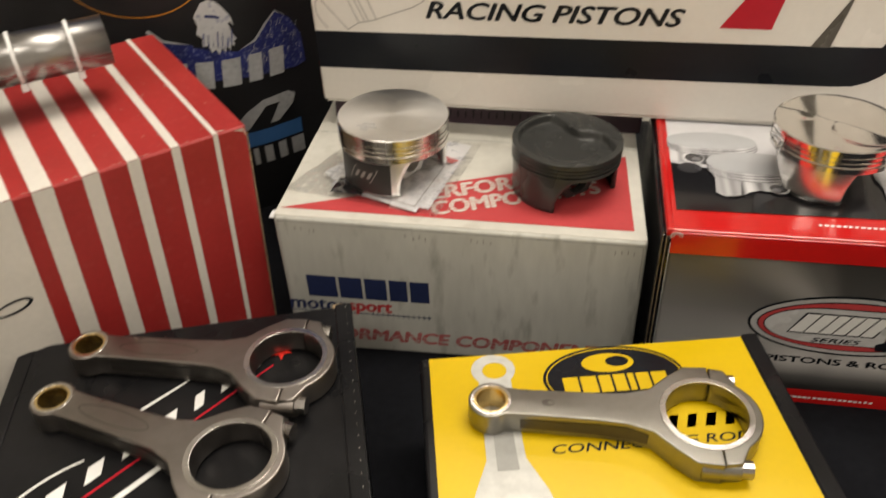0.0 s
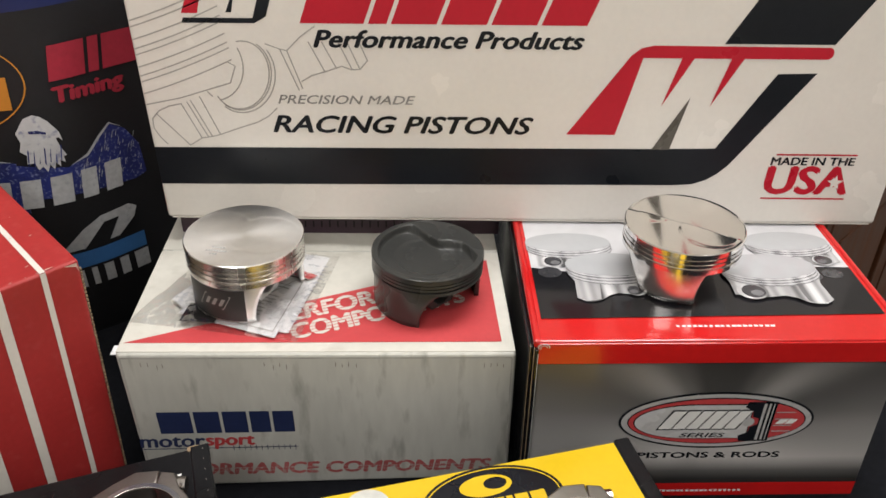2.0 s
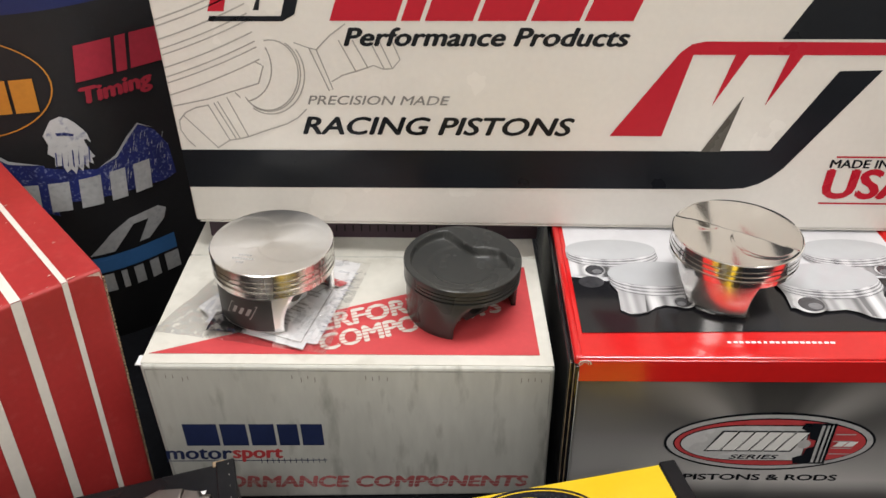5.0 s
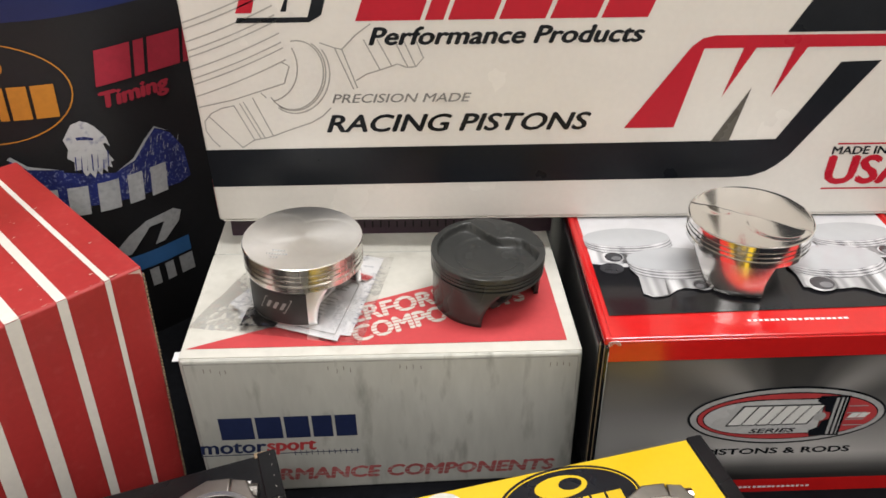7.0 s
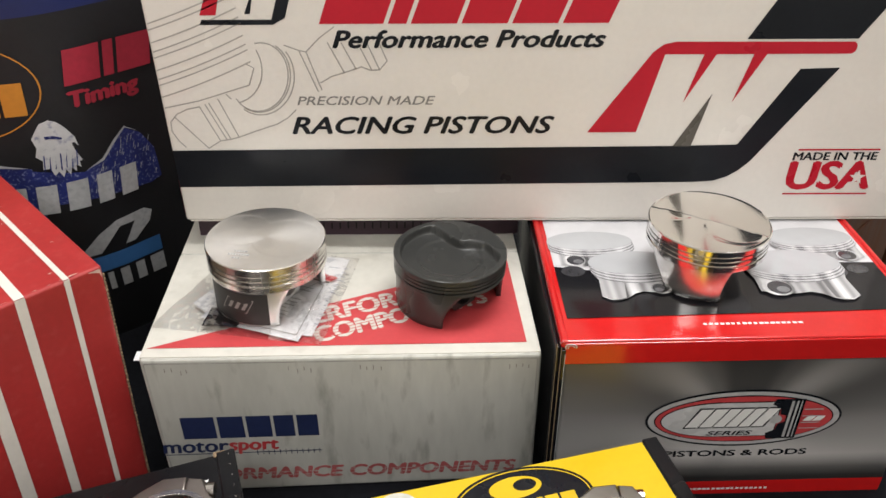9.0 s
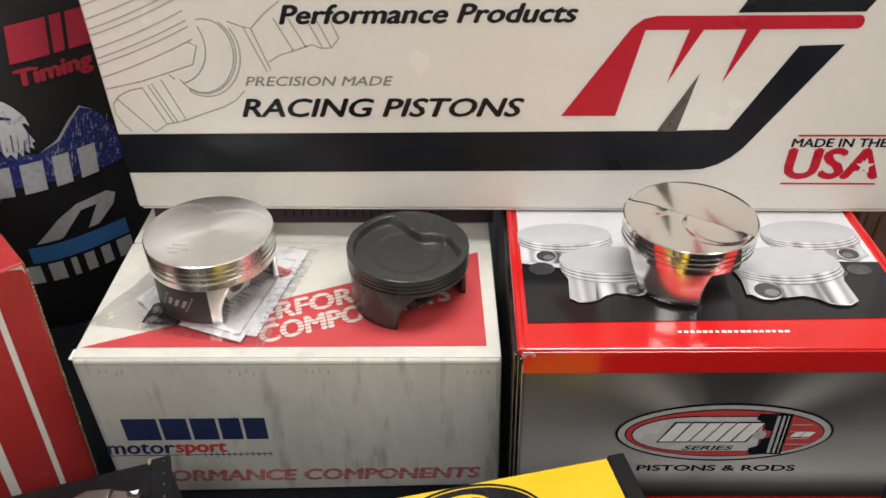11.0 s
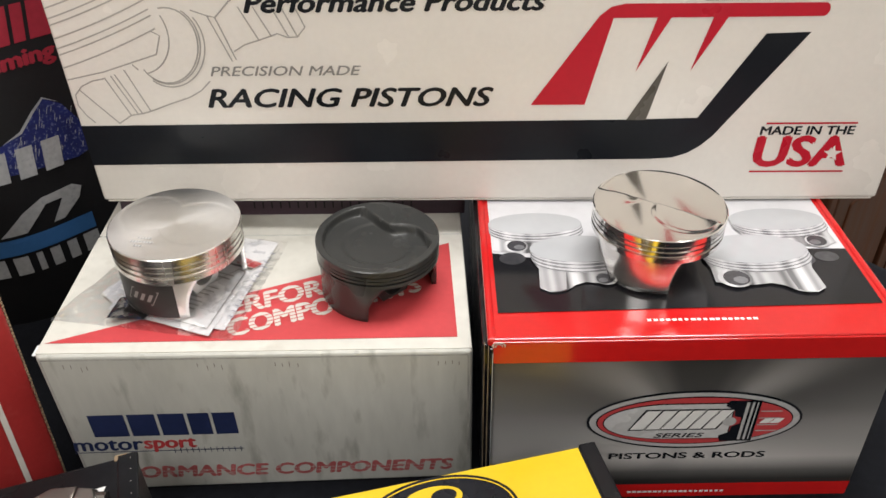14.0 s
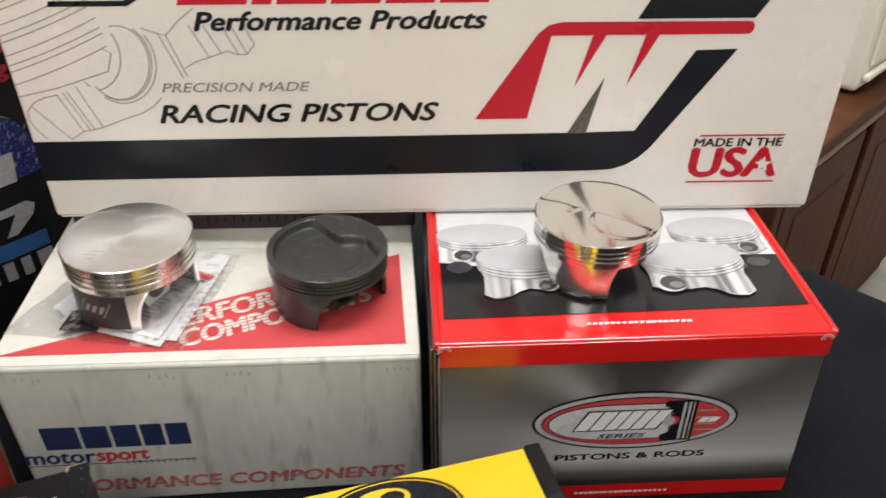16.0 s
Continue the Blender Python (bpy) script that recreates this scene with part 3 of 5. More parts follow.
def worn_carton():
    """Old carton that sags towards its right-hand side, so that its lid leans a little."""
    w, d, h = 0.344, 0.33, 0.168
    lean = math.tan(radians(1.65))
    t = thing("performance_parts_carton", pose(-0.003, 0.001, TABLE_Z, 0, 0, 3.0), "scuffed off-white cardboard carton with red triangle print and stained front", "carton")

    def sag(ob):
        for v in ob.data.vertices:
            v.co.z -= v.co.x * lean * min(1.0, max(0.0, v.co.z / h))
        return ob

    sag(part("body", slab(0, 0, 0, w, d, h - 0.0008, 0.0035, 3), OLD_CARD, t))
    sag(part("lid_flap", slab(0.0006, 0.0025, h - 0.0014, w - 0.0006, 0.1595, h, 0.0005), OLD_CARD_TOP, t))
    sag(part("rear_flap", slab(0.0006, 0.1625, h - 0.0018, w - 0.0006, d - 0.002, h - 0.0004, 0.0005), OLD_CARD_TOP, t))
    sag(part("side_tab", slab(-0.009, 0.012, h - 0.012, 0.001, 0.024, h - 0.0112), PAPER, t))
    T = Matrix.Translation((0, 0, h))
    sag(ink("red_triangle", [[(0.004, 0.0135), (0.3325, 0.0150), (0.3305, 0.1450)]], T, CARD_RED, t))
    up = Matrix.Translation((0.150, 0.018, h)) @ pose(0, 0, 0, 0, 0, 20)
    for name, body, u0, v0, u1, v1 in (("performance_lettering", "PERFORMANCE", -0.010, 0.026, 0.180, 0.047), ("components_lettering", "COMPONENTS", 0.0, 0.0, 0.165, 0.021)):
        sag(words(name, body, u0, v0, u1, v1, up, OLD_CARD_TOP, t, 0.12, 0.06, 0.0007))
        gaps = [quad(u0 - 0.002, v0 + (v1 - v0) * (0.16 + 0.2 * i), u1, v0 + (v1 - v0) * (0.20 + 0.2 * i)) for i in range(4)]
        sag(ink("lettering_line", gaps, up, CARD_RED, t, 0.0010))
    z = TABLE_Z
    blocks(emblem_blocks(0.022, 0.0800 - z, 0.144, 0.1070 - z, (1.5, 1.15, 1.1, 0.9, 0.95), 0.0, 0.14), FRONT, CARD_BLUE, t, name="brand_mark", also=sag)
    sag(words("motor_lettering", "motor", 0.001, 0.0625 - z, 0.060, 0.0755 - z, FRONT, CARD_BLUE, t, 0.1, 0.05))
    sag(words("sport_lettering", "sport", 0.061, 0.059 - z, 0.105, 0.0755 - z, FRONT, CARD_RED, t, 0.1, 0.05))
    ticks = [quad(0.085 + 0.0052 * i, 0.0565 - z, 0.0856 + 0.0052 * i, 0.063 - z) for i in range(12)]
    sag(ink("scale_mark", ticks + [quad(0.0, 0.0597 - z, 0.1445, 0.0607 - z)], FRONT, CARD_BLUE, t))
    low = FRONT @ Matrix.Translation((0.0, 0.0248 - z, 0)) @ Matrix.Rotation(radians(-0.6), 4, "Z")
    sag(words("performance_lettering", "PERFORMANCE COMPONENTS", 0.0, 0.0, 0.3262, 0.0150, low, CARD_RED_WORN, t, 0.15, 0.07))
    sag(ink("lettering_line", [quad(0.0, 0.0042 + 0.0042 * i, 0.327, 0.0047 + 0.0042 * i) for i in range(2)], low, OLD_CARD, t, 0.0008))
    for u0, v0, u1, v1 in ((0.0035, h - 0.0062, w - 0.004, h - 0.0050), (w - 0.0042, 0.004, w - 0.0032, h - 0.006), (0.0030, 0.004, 0.0040, h - 0.006)):
        sag(ink("crease", [quad(u0, v0, u1, v1)], FRONT, CREASE, t, 0.0002))
    rnd = random.Random(4)
    grime = material("grime", (0.26, 0.24, 0.21), 0.7)
    for n0 in (0.02, 0.125, 0.185, 0.315):
        loops = []
        for i in range(4):
            u = n0 + i * 0.006 + rnd.uniform(-0.001, 0.001)
            v = h - 0.010 - rnd.uniform(0, 0.004)
            loops.append([(u, v - rnd.uniform(0.004, 0.007)), (u + 0.0008, v - 0.004), (u + 0.0007, v), (u, v)])
        sag(ink("scuff", loops, FRONT, grime, t, 0.0003))
    return t


def piston_carton():
    """Red and black glossy piston carton with a tuck-in lid."""
    x0, y0, w, d, h = 0.3545, -0.0065, 0.311, 0.33, 0.1925
    t = thing("red_piston_carton", pose(x0, y0, TABLE_Z, 0, 0, 1.5), "glossy red and grey piston carton with printed piston photograph", "carton")
    box = slab(0.001, 0.0015, 0, w - 0.001, d, h - 0.003, 0.0015)
    for v in box.verts:
        v.co.x += 0.007 * (1 - v.co.z / h) if v.co.x > w / 2 else 0.0
    part("body", box, BURST, t)
    # lid: top sheet, front lip and side rims
    lid = slab(0, 0, h - 0.003, w, d, h, 0.0012)
    slab(0, -0.0012, h - 0.024, w, 0.0008, h - 0.0022, 0.0006, bm=lid)
    part("lid", lid, GLOSS_RED, t)
    for x in (-0.0035, w - 0.0030):
        part("lid_fold", slab(x, -0.0008, h - 0.0075, x + 0.0065, d, h + 0.0016, 0.0028, 3), GLOSS_RED, t)
    for x, y in ((-0.0058, 0.0030), (-0.0030, -0.0012)):
        part("raw_card_edge", slab(x, y, 0.0, x + 0.0006, y + 0.0010, h - 0.006), BROWN_EDGE, t)
    part("left_side_panel", slab(-0.0066, 0.004, 0.0, -0.0005, d - 0.01, h - 0.009, 0.0008), GLOSS_BLACK, t)
    for x in (0.0, w):
        bm = bmesh.new()
        for k, r in enumerate((0.0052, 0.0030)):
            pts = [(r * math.cos(radians(a)), r * 0.7 * math.sin(radians(a))) for a in range(-20, 221, 20)]
            for z0 in (0.0,):
                inner = [(p[0] * 0.78, p[1] * 0.72) for p in pts]
                for (a, b), (c, e) in zip(zip(pts, pts[1:]), zip(inner, inner[1:])):
                    vs = [bm.verts.new((x + (0.005 if x == 0 else -0.005) + q[0], -0.0014 - k * 0.0004, h - 0.0052 + q[1])) for q in (a, b, e, c)]
                    bm.faces.new(vs)
        part("tucked_corner", bm, OLD_CARD, t, "rolled raw card at the lid corner")
    part("corner_seam", slab(-0.0022, -0.0018, 0.0, 0.0012, 0.0008, h - 0.008, 0.0008), GLOSS_BLACK, t)
    # pale strip painted down the seam as the glint on its edge
    ink("corner_glint", [quad(0.0002, 0.002, 0.0008, h - 0.012)], FRONT @ Matrix.Translation((0, 0, 0.0018)), INK_SILVER, t)
    z, P = TABLE_Z, FRONT @ Matrix.Translation((0, 0, -0.0013))

    def U(x):
        return x - x0

    ink("lower_red_band", [quad(0.002, 0.0, w + 0.0045, 0.0175)], P, GLOSS_RED, t)
    blocks(small_bars(U(0.477), 0.0060, U(0.563), 0.0095, 19, 5), P, INK_WHITE, t, 0.0007, name="web_address_mark")
    cu, cv, A, B = U(0.5205), 0.1072 - z, 0.0875, 0.0345
    ink("oval_rim", [oval(cu, cv, A, B)], P, RACE_BLACK, t, 0.0004)
    ink("oval_silver", [oval(cu, cv, A - 0.0022, B - 0.0022)], P, INK_SILVER, t, 0.0007)
    ink("oval_outline", [oval(cu, cv, A - 0.0075, B - 0.0062)], P, RACE_BLACK, t, 0.0010)
    ink("oval_red", [oval(cu, cv, A - 0.0086, B - 0.0073)], P, CARD_RED, t, 0.0013)
    ink("plate_outline", [oval(cu - 0.022, cv, 0.0525, 0.0212, 32, 90, 270) + [(cu + 0.030, cv - 0.0212), (cu + 0.030, cv + 0.0212)]], P, RACE_BLACK, t, 0.0016)
    ink("plate", [oval(cu - 0.022, cv, 0.0515, 0.0202, 32, 90, 270) + [(cu + 0.029, cv - 0.0202), (cu + 0.029, cv + 0.0202)]], P, material("silver_plate_ink", (0.56, 0.56, 0.56), 0.3, vary=0.1), t, 0.0019)
    blk = (1.0, 1.0, 0.85, 0.85, 0.85, 0.9)
    blocks(emblem_blocks(cu - 0.0535, cv - 0.0095, cu + 0.031, cv + 0.0150, blk, 0.012, 0.06), P, RACE_BLACK, t, 0.0022, name="series_mark_outline")
    blocks(emblem_blocks(cu - 0.0520, cv - 0.0080, cu + 0.0295, cv + 0.0136, blk, 0.012, 0.16), P, INK_WHITE, t, 0.0025, name="series_mark")
    words("series", "SERIES", cu - 0.031, cv - 0.0185, cu + 0.010, cv - 0.0135, P, RACE_BLACK, t, 0.25, 0.05, 0.0022)
    # small piston pictogram in the oval
    q = cu + 0.034
    ink("pictogram", [[(q - 0.010, cv + 0.024), (q + 0.016, cv + 0.024), (q + 0.016, cv - 0.024), (q - 0.010, cv - 0.024), (q - 0.012, cv - 0.017), (q - 0.004, cv - 0.013), (q - 0.003, cv - 0.006), (q + 0.003, cv - 0.003), (q + 0.003, cv + 0.004), (q - 0.003, cv + 0.006), (q - 0.004, cv + 0.013), (q - 0.012, cv + 0.018)]], P, RACE_BLACK, t, 0.0022)
    ink("pictogram_bars", [quad(q + 0.004, cv - 0.022, q + 0.0065, cv + 0.022), quad(q + 0.0085, cv - 0.022, q + 0.0105, cv + 0.022), quad(q + 0.0125, cv - 0.022, q + 0.0135, cv + 0.022)] + [oval(q - 0.006, cv, 0.0055, 0.0052, 20)], P, INK_SILVER, t, 0.0025)
    ink("speed_lines", [quad(q + 0.017, cv + s, q + 0.034, cv + s + 0.0011) for s in (-0.012, -0.005, 0.003, 0.011)], P, INK_SILVER, t, 0.0025)
    blocks(emblem_blocks(q + 0.018, cv - 0.0022, q + 0.038, cv + 0.0035, (1, 1), 0.004, 0.12), P, INK_WHITE, t, 0.0028, name="small_mark")
    words("rods_lettering", "PISTONS & RODS", U(0.4560), 0.0600 - z, U(0.5872), 0.0672 - z, P, RACE_BLACK, t, 0.0, 0.06)
    # lid picture: pale backdrop, dark floor and four photographed pistons
    T = Matrix.Translation((0, 0, h))
    ink("photo_backdrop", [quad(0.006, 0.095, w - 0.0060, 0.30)], T, PHOTO_SKY, t, 0.0004)
    ink("photo_floor", [[(0.006, 0.0292), (w - 0.0065, 0.0335), (w - 0.0060, 0.1046), (0.275, 0.1055), (0.2136, 0.1135), (0.150, 0.110), (0.107, 0.0990), (0.036, 0.1000), (0.006, 0.1066)]], T, GLOSS_BLACK, t, 0.0007)
    for cx, cy, a, b in ((0.0225, 0.0985, 0.011, 0.0085), (0.0500, 0.0905, 0.010, 0.008), (0.262, 0.0905, 0.012, 0.0085), (0.285, 0.094, 0.010, 0.007)):
        ink("printed_reflection", [oval(cx, cy, a, b, 28)], T, PHOTO_DARK, t, 0.0009)
    lvl = [0.0003]

    def printed_piston(cx, cy, a, b, rings, hgt, s, bore_u, bore_v, bore_r):
        """One photographed piston: crown, ring belt and flank; s: the side on which the pin boss shows."""
        lvl[0] += 0.0006
        k = lvl[0]
        flank = [(-1, 0), (-0.99, rings / hgt), (-0.93, 0.46), (-0.95, 0.80), (-0.60, 0.86), (-0.30, 0.88), (0.02, 0.84), (0.22, 0.90), (0.40, 1.02), (0.55, 1.06), (0.74, 1.06), (0.92, 0.96), (0.88, 0.50), (0.99, rings / hgt), (1, 0)]
        body = [(cx + s * a * u, cy - hgt * v) for u, v in flank]
        ink("printed_piston", [oval(cx, cy, a, b, 40, 0, 180) + (body if s > 0 else list(reversed(body)))], T, PHOTO_GREY, t, k)
        skirt = [(0.34, rings / hgt + 0.22), (0.62, rings / hgt + 0.20), (0.86, rings / hgt + 0.10), (0.90, 0.95), (0.74, 1.04), (0.55, 1.04), (0.42, 1.00)]
        ink("printed_skirt", [[(cx + s * a * u, cy - hgt * v) for u, v in skirt]], T, PHOTO_SOFT, t, k + 0.0001)
        belt = oval(cx, cy - rings, a, b, 30, 180, 360)
        ink("printed_ring_belt", [[(u, v + rings) for u, v in belt] + list(reversed(belt))], T, PHOTO_SOFT, t, k + 0.0002)
        ink("printed_crown", [oval(cx, cy, a, b)], T, PHOTO_LIGHT, t, k + 0.0003)
        for j, mt in enumerate((PHOTO_SKY, PHOTO_MID, PHOTO_SKY, PHOTO_MID, PHOTO_SKY, PHOTO_MID)):
            arc = oval(cx, cy - rings * (0.10 + 0.165 * j), a, b, 30, 184, 356)
            ink("printed_ring", [arc + [(u, v - 0.0009) for u, v in reversed(arc)]], T, mt, t, k + 0.00036)
        ink("printed_boss", [oval(bore_u - s * 0.001, bore_v, bore_r * 1.32, bore_r * 1.12)], T, PHOTO_SOFT, t, k + 0.00036)
        ink("printed_pin_bore", [oval(bore_u, bore_v, bore_r, bore_r * 0.92)], T, PHOTO_DARK, t, k + 0.00044)
        ink("printed_bore_light", [oval(bore_u + s * bore_r * 0.25, bore_v - bore_r * 0.25, bore_r * 0.55, bore_r * 0.42)], T, PHOTO_MID, t, k + 0.0005)

    printed_piston(0.0463, 0.1495, 0.0415, 0.0165, 0.0125, 0.050, 1, 0.0275, 0.1158, 0.0082)
    printed_piston(0.2610, 0.1490, 0.0415, 0.0170, 0.0115, 0.046, -1, 0.2846, 0.1151, 0.0082)
    printed_piston(0.0800, 0.1090, 0.0420, 0.0190, 0.0140, 0.054, -1, 0.0950, 0.0671, 0.0070)
    printed_piston(0.2257, 0.1040, 0.0454, 0.0205, 0.0120, 0.055, 1, 0.2003, 0.0643, 0.0105)
    blocks(small_bars(0.1190, 0.0172, 0.2041, 0.0207, 18, 3), T, INK_WHITE, t, name="web_address_mark")
    return t


def striped_carton():
    """Red carton with white stripes that run over the top edge and down the front."""
    w, d, h = 0.40, 0.264, 0.254
    t = thing("striped_carton", pose(-0.018, 0.0155, TABLE_Z, 0, 0, 44.5), "red cardboard carton with white stripes over its top and front", "carton")
    part("body", slab(-w, 0, 0, 0, d, h, 0.0025, 3), STRIPE_RED, t)
    T = Matrix.Translation((0, 0, h))
    for c, wd in ((0.0283, 0.0045), (0.0639, 0.0076), (0.0997, 0.0106), (0.1348, 0.0133), (0.1724, 0.0164)):
        ink("stripe", [quad(-c - wd / 2, 0.0, -c + wd / 2, d)], T, STRIPE_WHITE, t)
        ink("stripe", [quad(-c - wd / 2, 0.0, -c + wd / 2, h)], FRONT, STRIPE_WHITE, t)
    ink("white_panel", [quad(-w + 0.004, 0.0, -0.1955, h)], FRONT, STRIPE_WHITE, t)
    ink("stripe", [quad(-0.215, 0.0, -0.1955, d)], T, STRIPE_WHITE, t)
    ink("script_mark", [oval(-0.222, 0.158, 0.016, 0.0065, 30, 0, 360, 8), oval(-0.223, 0.158, 0.0135, 0.0042, 30, 0, 360, 8)], FRONT, RACE_BLACK, t, 0.0007)
    rnd = random.Random(9)
    for i in range(26):
        u = -rnd.uniform(0.004, 0.19)
        a, b = rnd.uniform(0.002, 0.009), rnd.uniform(0.0003, 0.0011)
        ink("edge_scuff", [[(u, 0.0012), (u + a, 0.001), (u + a * 0.8, 0.001 + b), (u + a * 0.3, 0.001 + b * 1.4)]], T, SCUFF, t, 0.0012)
    for i in range(22):
        u, v = -rnd.uniform(0.006, 0.12), rnd.uniform(0.008, 0.16)
        a = rnd.uniform(0.0008, 0.003)
        ink("rubbed_spot", [[(u, v), (u + a, v + 0.0003), (u + a * 0.9, v + 0.0011), (u + 0.0002, v + 0.0008)]], T, SCUFF, t, 0.0012)
    ink("torn_corner", [[(-0.012, h - 0.0015), (-0.002, h - 0.0015), (-0.0015, h - 0.010), (-0.003, h - 0.005), (-0.006, h - 0.004)]], FRONT, SCUFF, t, 0.0008)
    part("cut_edge", slab(-0.0012, 0.004, 0.0, 0.0006, d - 0.004, h - 0.004), BROWN_EDGE, t)
    for i in range(64):
        z = 0.004 + i * 0.0038
        part("corrugation", slab(-0.0004, 0.0006, z, 0.0013, 0.0030, z + 0.0019), BROWN_EDGE, t)
    # the old carton has racked sideways: its top stands further along than its foot
    for ob in t.children:
        for v in ob.data.vertices:
            v.co.x -= 0.047 * (h - v.co.z)
    return t


def flat_carton(name, m, w, d, h, body_mat, label):
    t = thing(name, m, label, "carton")
    part("body", slab(0, -d, 0, w, 0, h, 0.003, 3), body_mat, t)
    return t


def black_rod_carton():
    w, d, h = 0.288, 0.30, 0.107
    t = flat_carton("black_rod_carton", pose(-0.193, -0.141, TABLE_Z, 0, 0, 19.9), w, d, h, BOX_BLACK, "black cardboard rod carton with white and red lettering")
    part("right_tuck_flap", slab(w - 0.014, -d + 0.004, h - 0.004, w + 0.0015, 0.001, h + 0.0012, 0.0015), BOX_BLACK, t)
    part("left_tuck_flap", slab(-0.0015, -d + 0.004, h - 0.004, 0.012, 0.001, h + 0.0012, 0.0015), BOX_BLACK, t)
    for i in range(46):
        part("perforation", slab(w - 0.0040, -0.005 - i * 0.0058, h + 0.0006, w - 0.0036, -0.0041 - i * 0.0058, h + 0.0014), STRIPE_WHITE, t) if i % 2 == 0 else None
    part("torn_corner", slab(w - 0.016, -0.004, h - 0.001, w - 0.006, 0.0016, h + 0.0009, 0.0008), BROWN_EDGE, t)
    T = Matrix.Translation((0, 0, h))
    # diagonal mark: strokes rising to the far right corner
    D = T @ pose(0.082, -0.166, 0, 0, 0, 38)
    blocks(emblem_blocks(-0.03, 0.002, 0.172, 0.015, (0.7, 0.6, 0.7, 0.6, 0.4, 0.7, 0.3), 0.010, 0.75), D, INK_WHITE, t, name="brand_mark")
    ink("red_stroke", [[(-0.03, -0.0085), (0.17, -0.006), (0.17, -0.0045), (-0.03, -0.0065)]], D, RACE_RED, t)
    star = [(0.184 + (0.010 if i % 2 == 0 else 0.004) * math.sin(i * math.pi / 5), 0.002 + (0.010 if i % 2 == 0 else 0.004) * math.cos(i * math.pi / 5)) for i in range(10)]
    ink("red_star", [star], D, material("scarlet_ink", (0.7, 0.03, 0.02), 0.4), t, 0.0006)
    ink("white_stroke", [[(0.068, 0.034), (0.122, 0.033), (0.122, 0.0345), (0.068, 0.037)]], D, INK_WHITE, t)
    ink("white_stroke", [[(-0.045, -0.03), (0.11, -0.026), (0.112, -0.022), (-0.045, -0.024)]], D, INK_WHITE, t)
    arc = oval(-0.02, -0.06, 0.10, 0.09, 20, 70, 150)
    ink("white_arc", [arc + [(u * 0.96, v * 0.93) for u, v in reversed(arc)]], D, INK_WHITE, t)
    words("rods", "RODS", w - 0.075, -0.232, w - 0.028, -0.222, T, INK_WHITE, t, 0.0, 0.06)
    blocks(emblem_blocks(w - 0.044, -0.042, w - 0.022, -0.026, (1.0,), 0.006, 0.1), T, INK_WHITE, t, name="corner_mark")
    return t


def yellow_rod_carton():
    w, d, h = 0.286, 0.30, 0.110
    yaw = 14.4
    t = flat_carton("yellow_rod_carton", pose(0.165, -0.105, TABLE_Z, 0, 0, yaw) @ pose(-0.008, 0.002, 0), w, d, h, BOX_BLACK, "black rod carton with a bright yellow printed top")
    T = Matrix.Translation((0, 0, h))
    ink("yellow_top", [quad(0.008, -d + 0.006, 0.272, -0.002)], T, YELLOW, t)
    part("right_tuck_flap", slab(w - 0.0125, -d + 0.004, h - 0.004, w + 0.001, 0.001, h + 0.001, 0.0015), BOX_BLACK, t)

    def L(x, y):
        dx, dy = x - 0.165, y + 0.105
        a = radians(yaw)
        return dx * math.cos(a) + dy * math.sin(a) + 0.008, -dx * math.sin(a) + dy * math.cos(a) - 0.002

    ocx, ocy = L(0.317, -0.1015)
    ink("oval_badge", [oval(ocx, ocy, 0.0575, 0.0345)], T, RACE_BLACK, t, 0.0007)
    ink("oval_line", [oval(ocx, ocy, 0.0550, 0.0320), oval(ocx, ocy, 0.0540, 0.0310)], T, YELLOW, t, 0.0010)
    words_u, words_v = ocx - 0.042, ocy - 0.016
    blocks(emblem_blocks(words_u, words_v, ocx + 0.042, words_v + 0.018, (1, 1.05, 0.8, 0.8, 0.4, 0.85, 1), 0.0, 0.16), T, YELLOW, t, 0.0010, name="brand_mark")
    ink("badge_crescent", [oval(ocx - 0.002, ocy + 0.0155, 0.0215, 0.0105), oval(ocx + 0.006, ocy + 0.0165, 0.0095, 0.0058)], T, YELLOW, t, 0.0010)
    # printed picture of a rod
    a, b = L(0.2195, -0.109)
    ink("printed_rod", [oval(a, b, 0.0180, 0.0170), oval(a + 0.001, b - 0.001, 0.0100, 0.0090)], T, PRINT_GREY, t, 0.0007)
    ink("printed_beam", [[(a - 0.013, b - 0.012), (a + 0.013, b - 0.012), (a + 0.014, b - 0.09), (a + 0.026, b - 0.118), (a + 0.034, b - 0.15), (a - 0.034, b - 0.15), (a - 0.026, b - 0.118), (a - 0.015, b - 0.09)]], T, PRINT_GREY, t, 0.0009)
    ink("printed_groove", [[(a - 0.007, b - 0.028), (a + 0.007, b - 0.028), (a + 0.008, b - 0.10), (a - 0.008, b - 0.10)]], T, material("dull_grey_ink", (0.33, 0.33, 0.31), 0.4), t, 0.0012)
    u, v = L(0.362, -0.150)
    blocks(emblem_blocks(u - 0.004, v + 0.002, u + 0.066, v + 0.0145, (0.45, 0.45, 0.5, 0.45, 0.45), 0.005, 0.5), T, RACE_BLACK, t, name="model_mark")
    u, v = L(0.275, -0.187)
    words("rods_lettering", "CONNECTING RODS", u, v + 0.001, u + 0.158, v + 0.0090, T, RACE_BLACK, t, 0.25, 0.03)
    return t


racing_carton()
support_box()
worn_carton()
piston_carton()
striped_carton()
black_rod_carton()
yellow_rod_carton()


# ---- banner ----
BAN = [(0.10, 0.485), (0.04, 0.42), (-0.02, 0.36), (-0.085, 0.290), (-0.122, 0.252), (-0.16, 0.230), (-0.22, 0.218), (-0.30, 0.2145), (-0.42, 0.216), (-0.55, 0.225)]


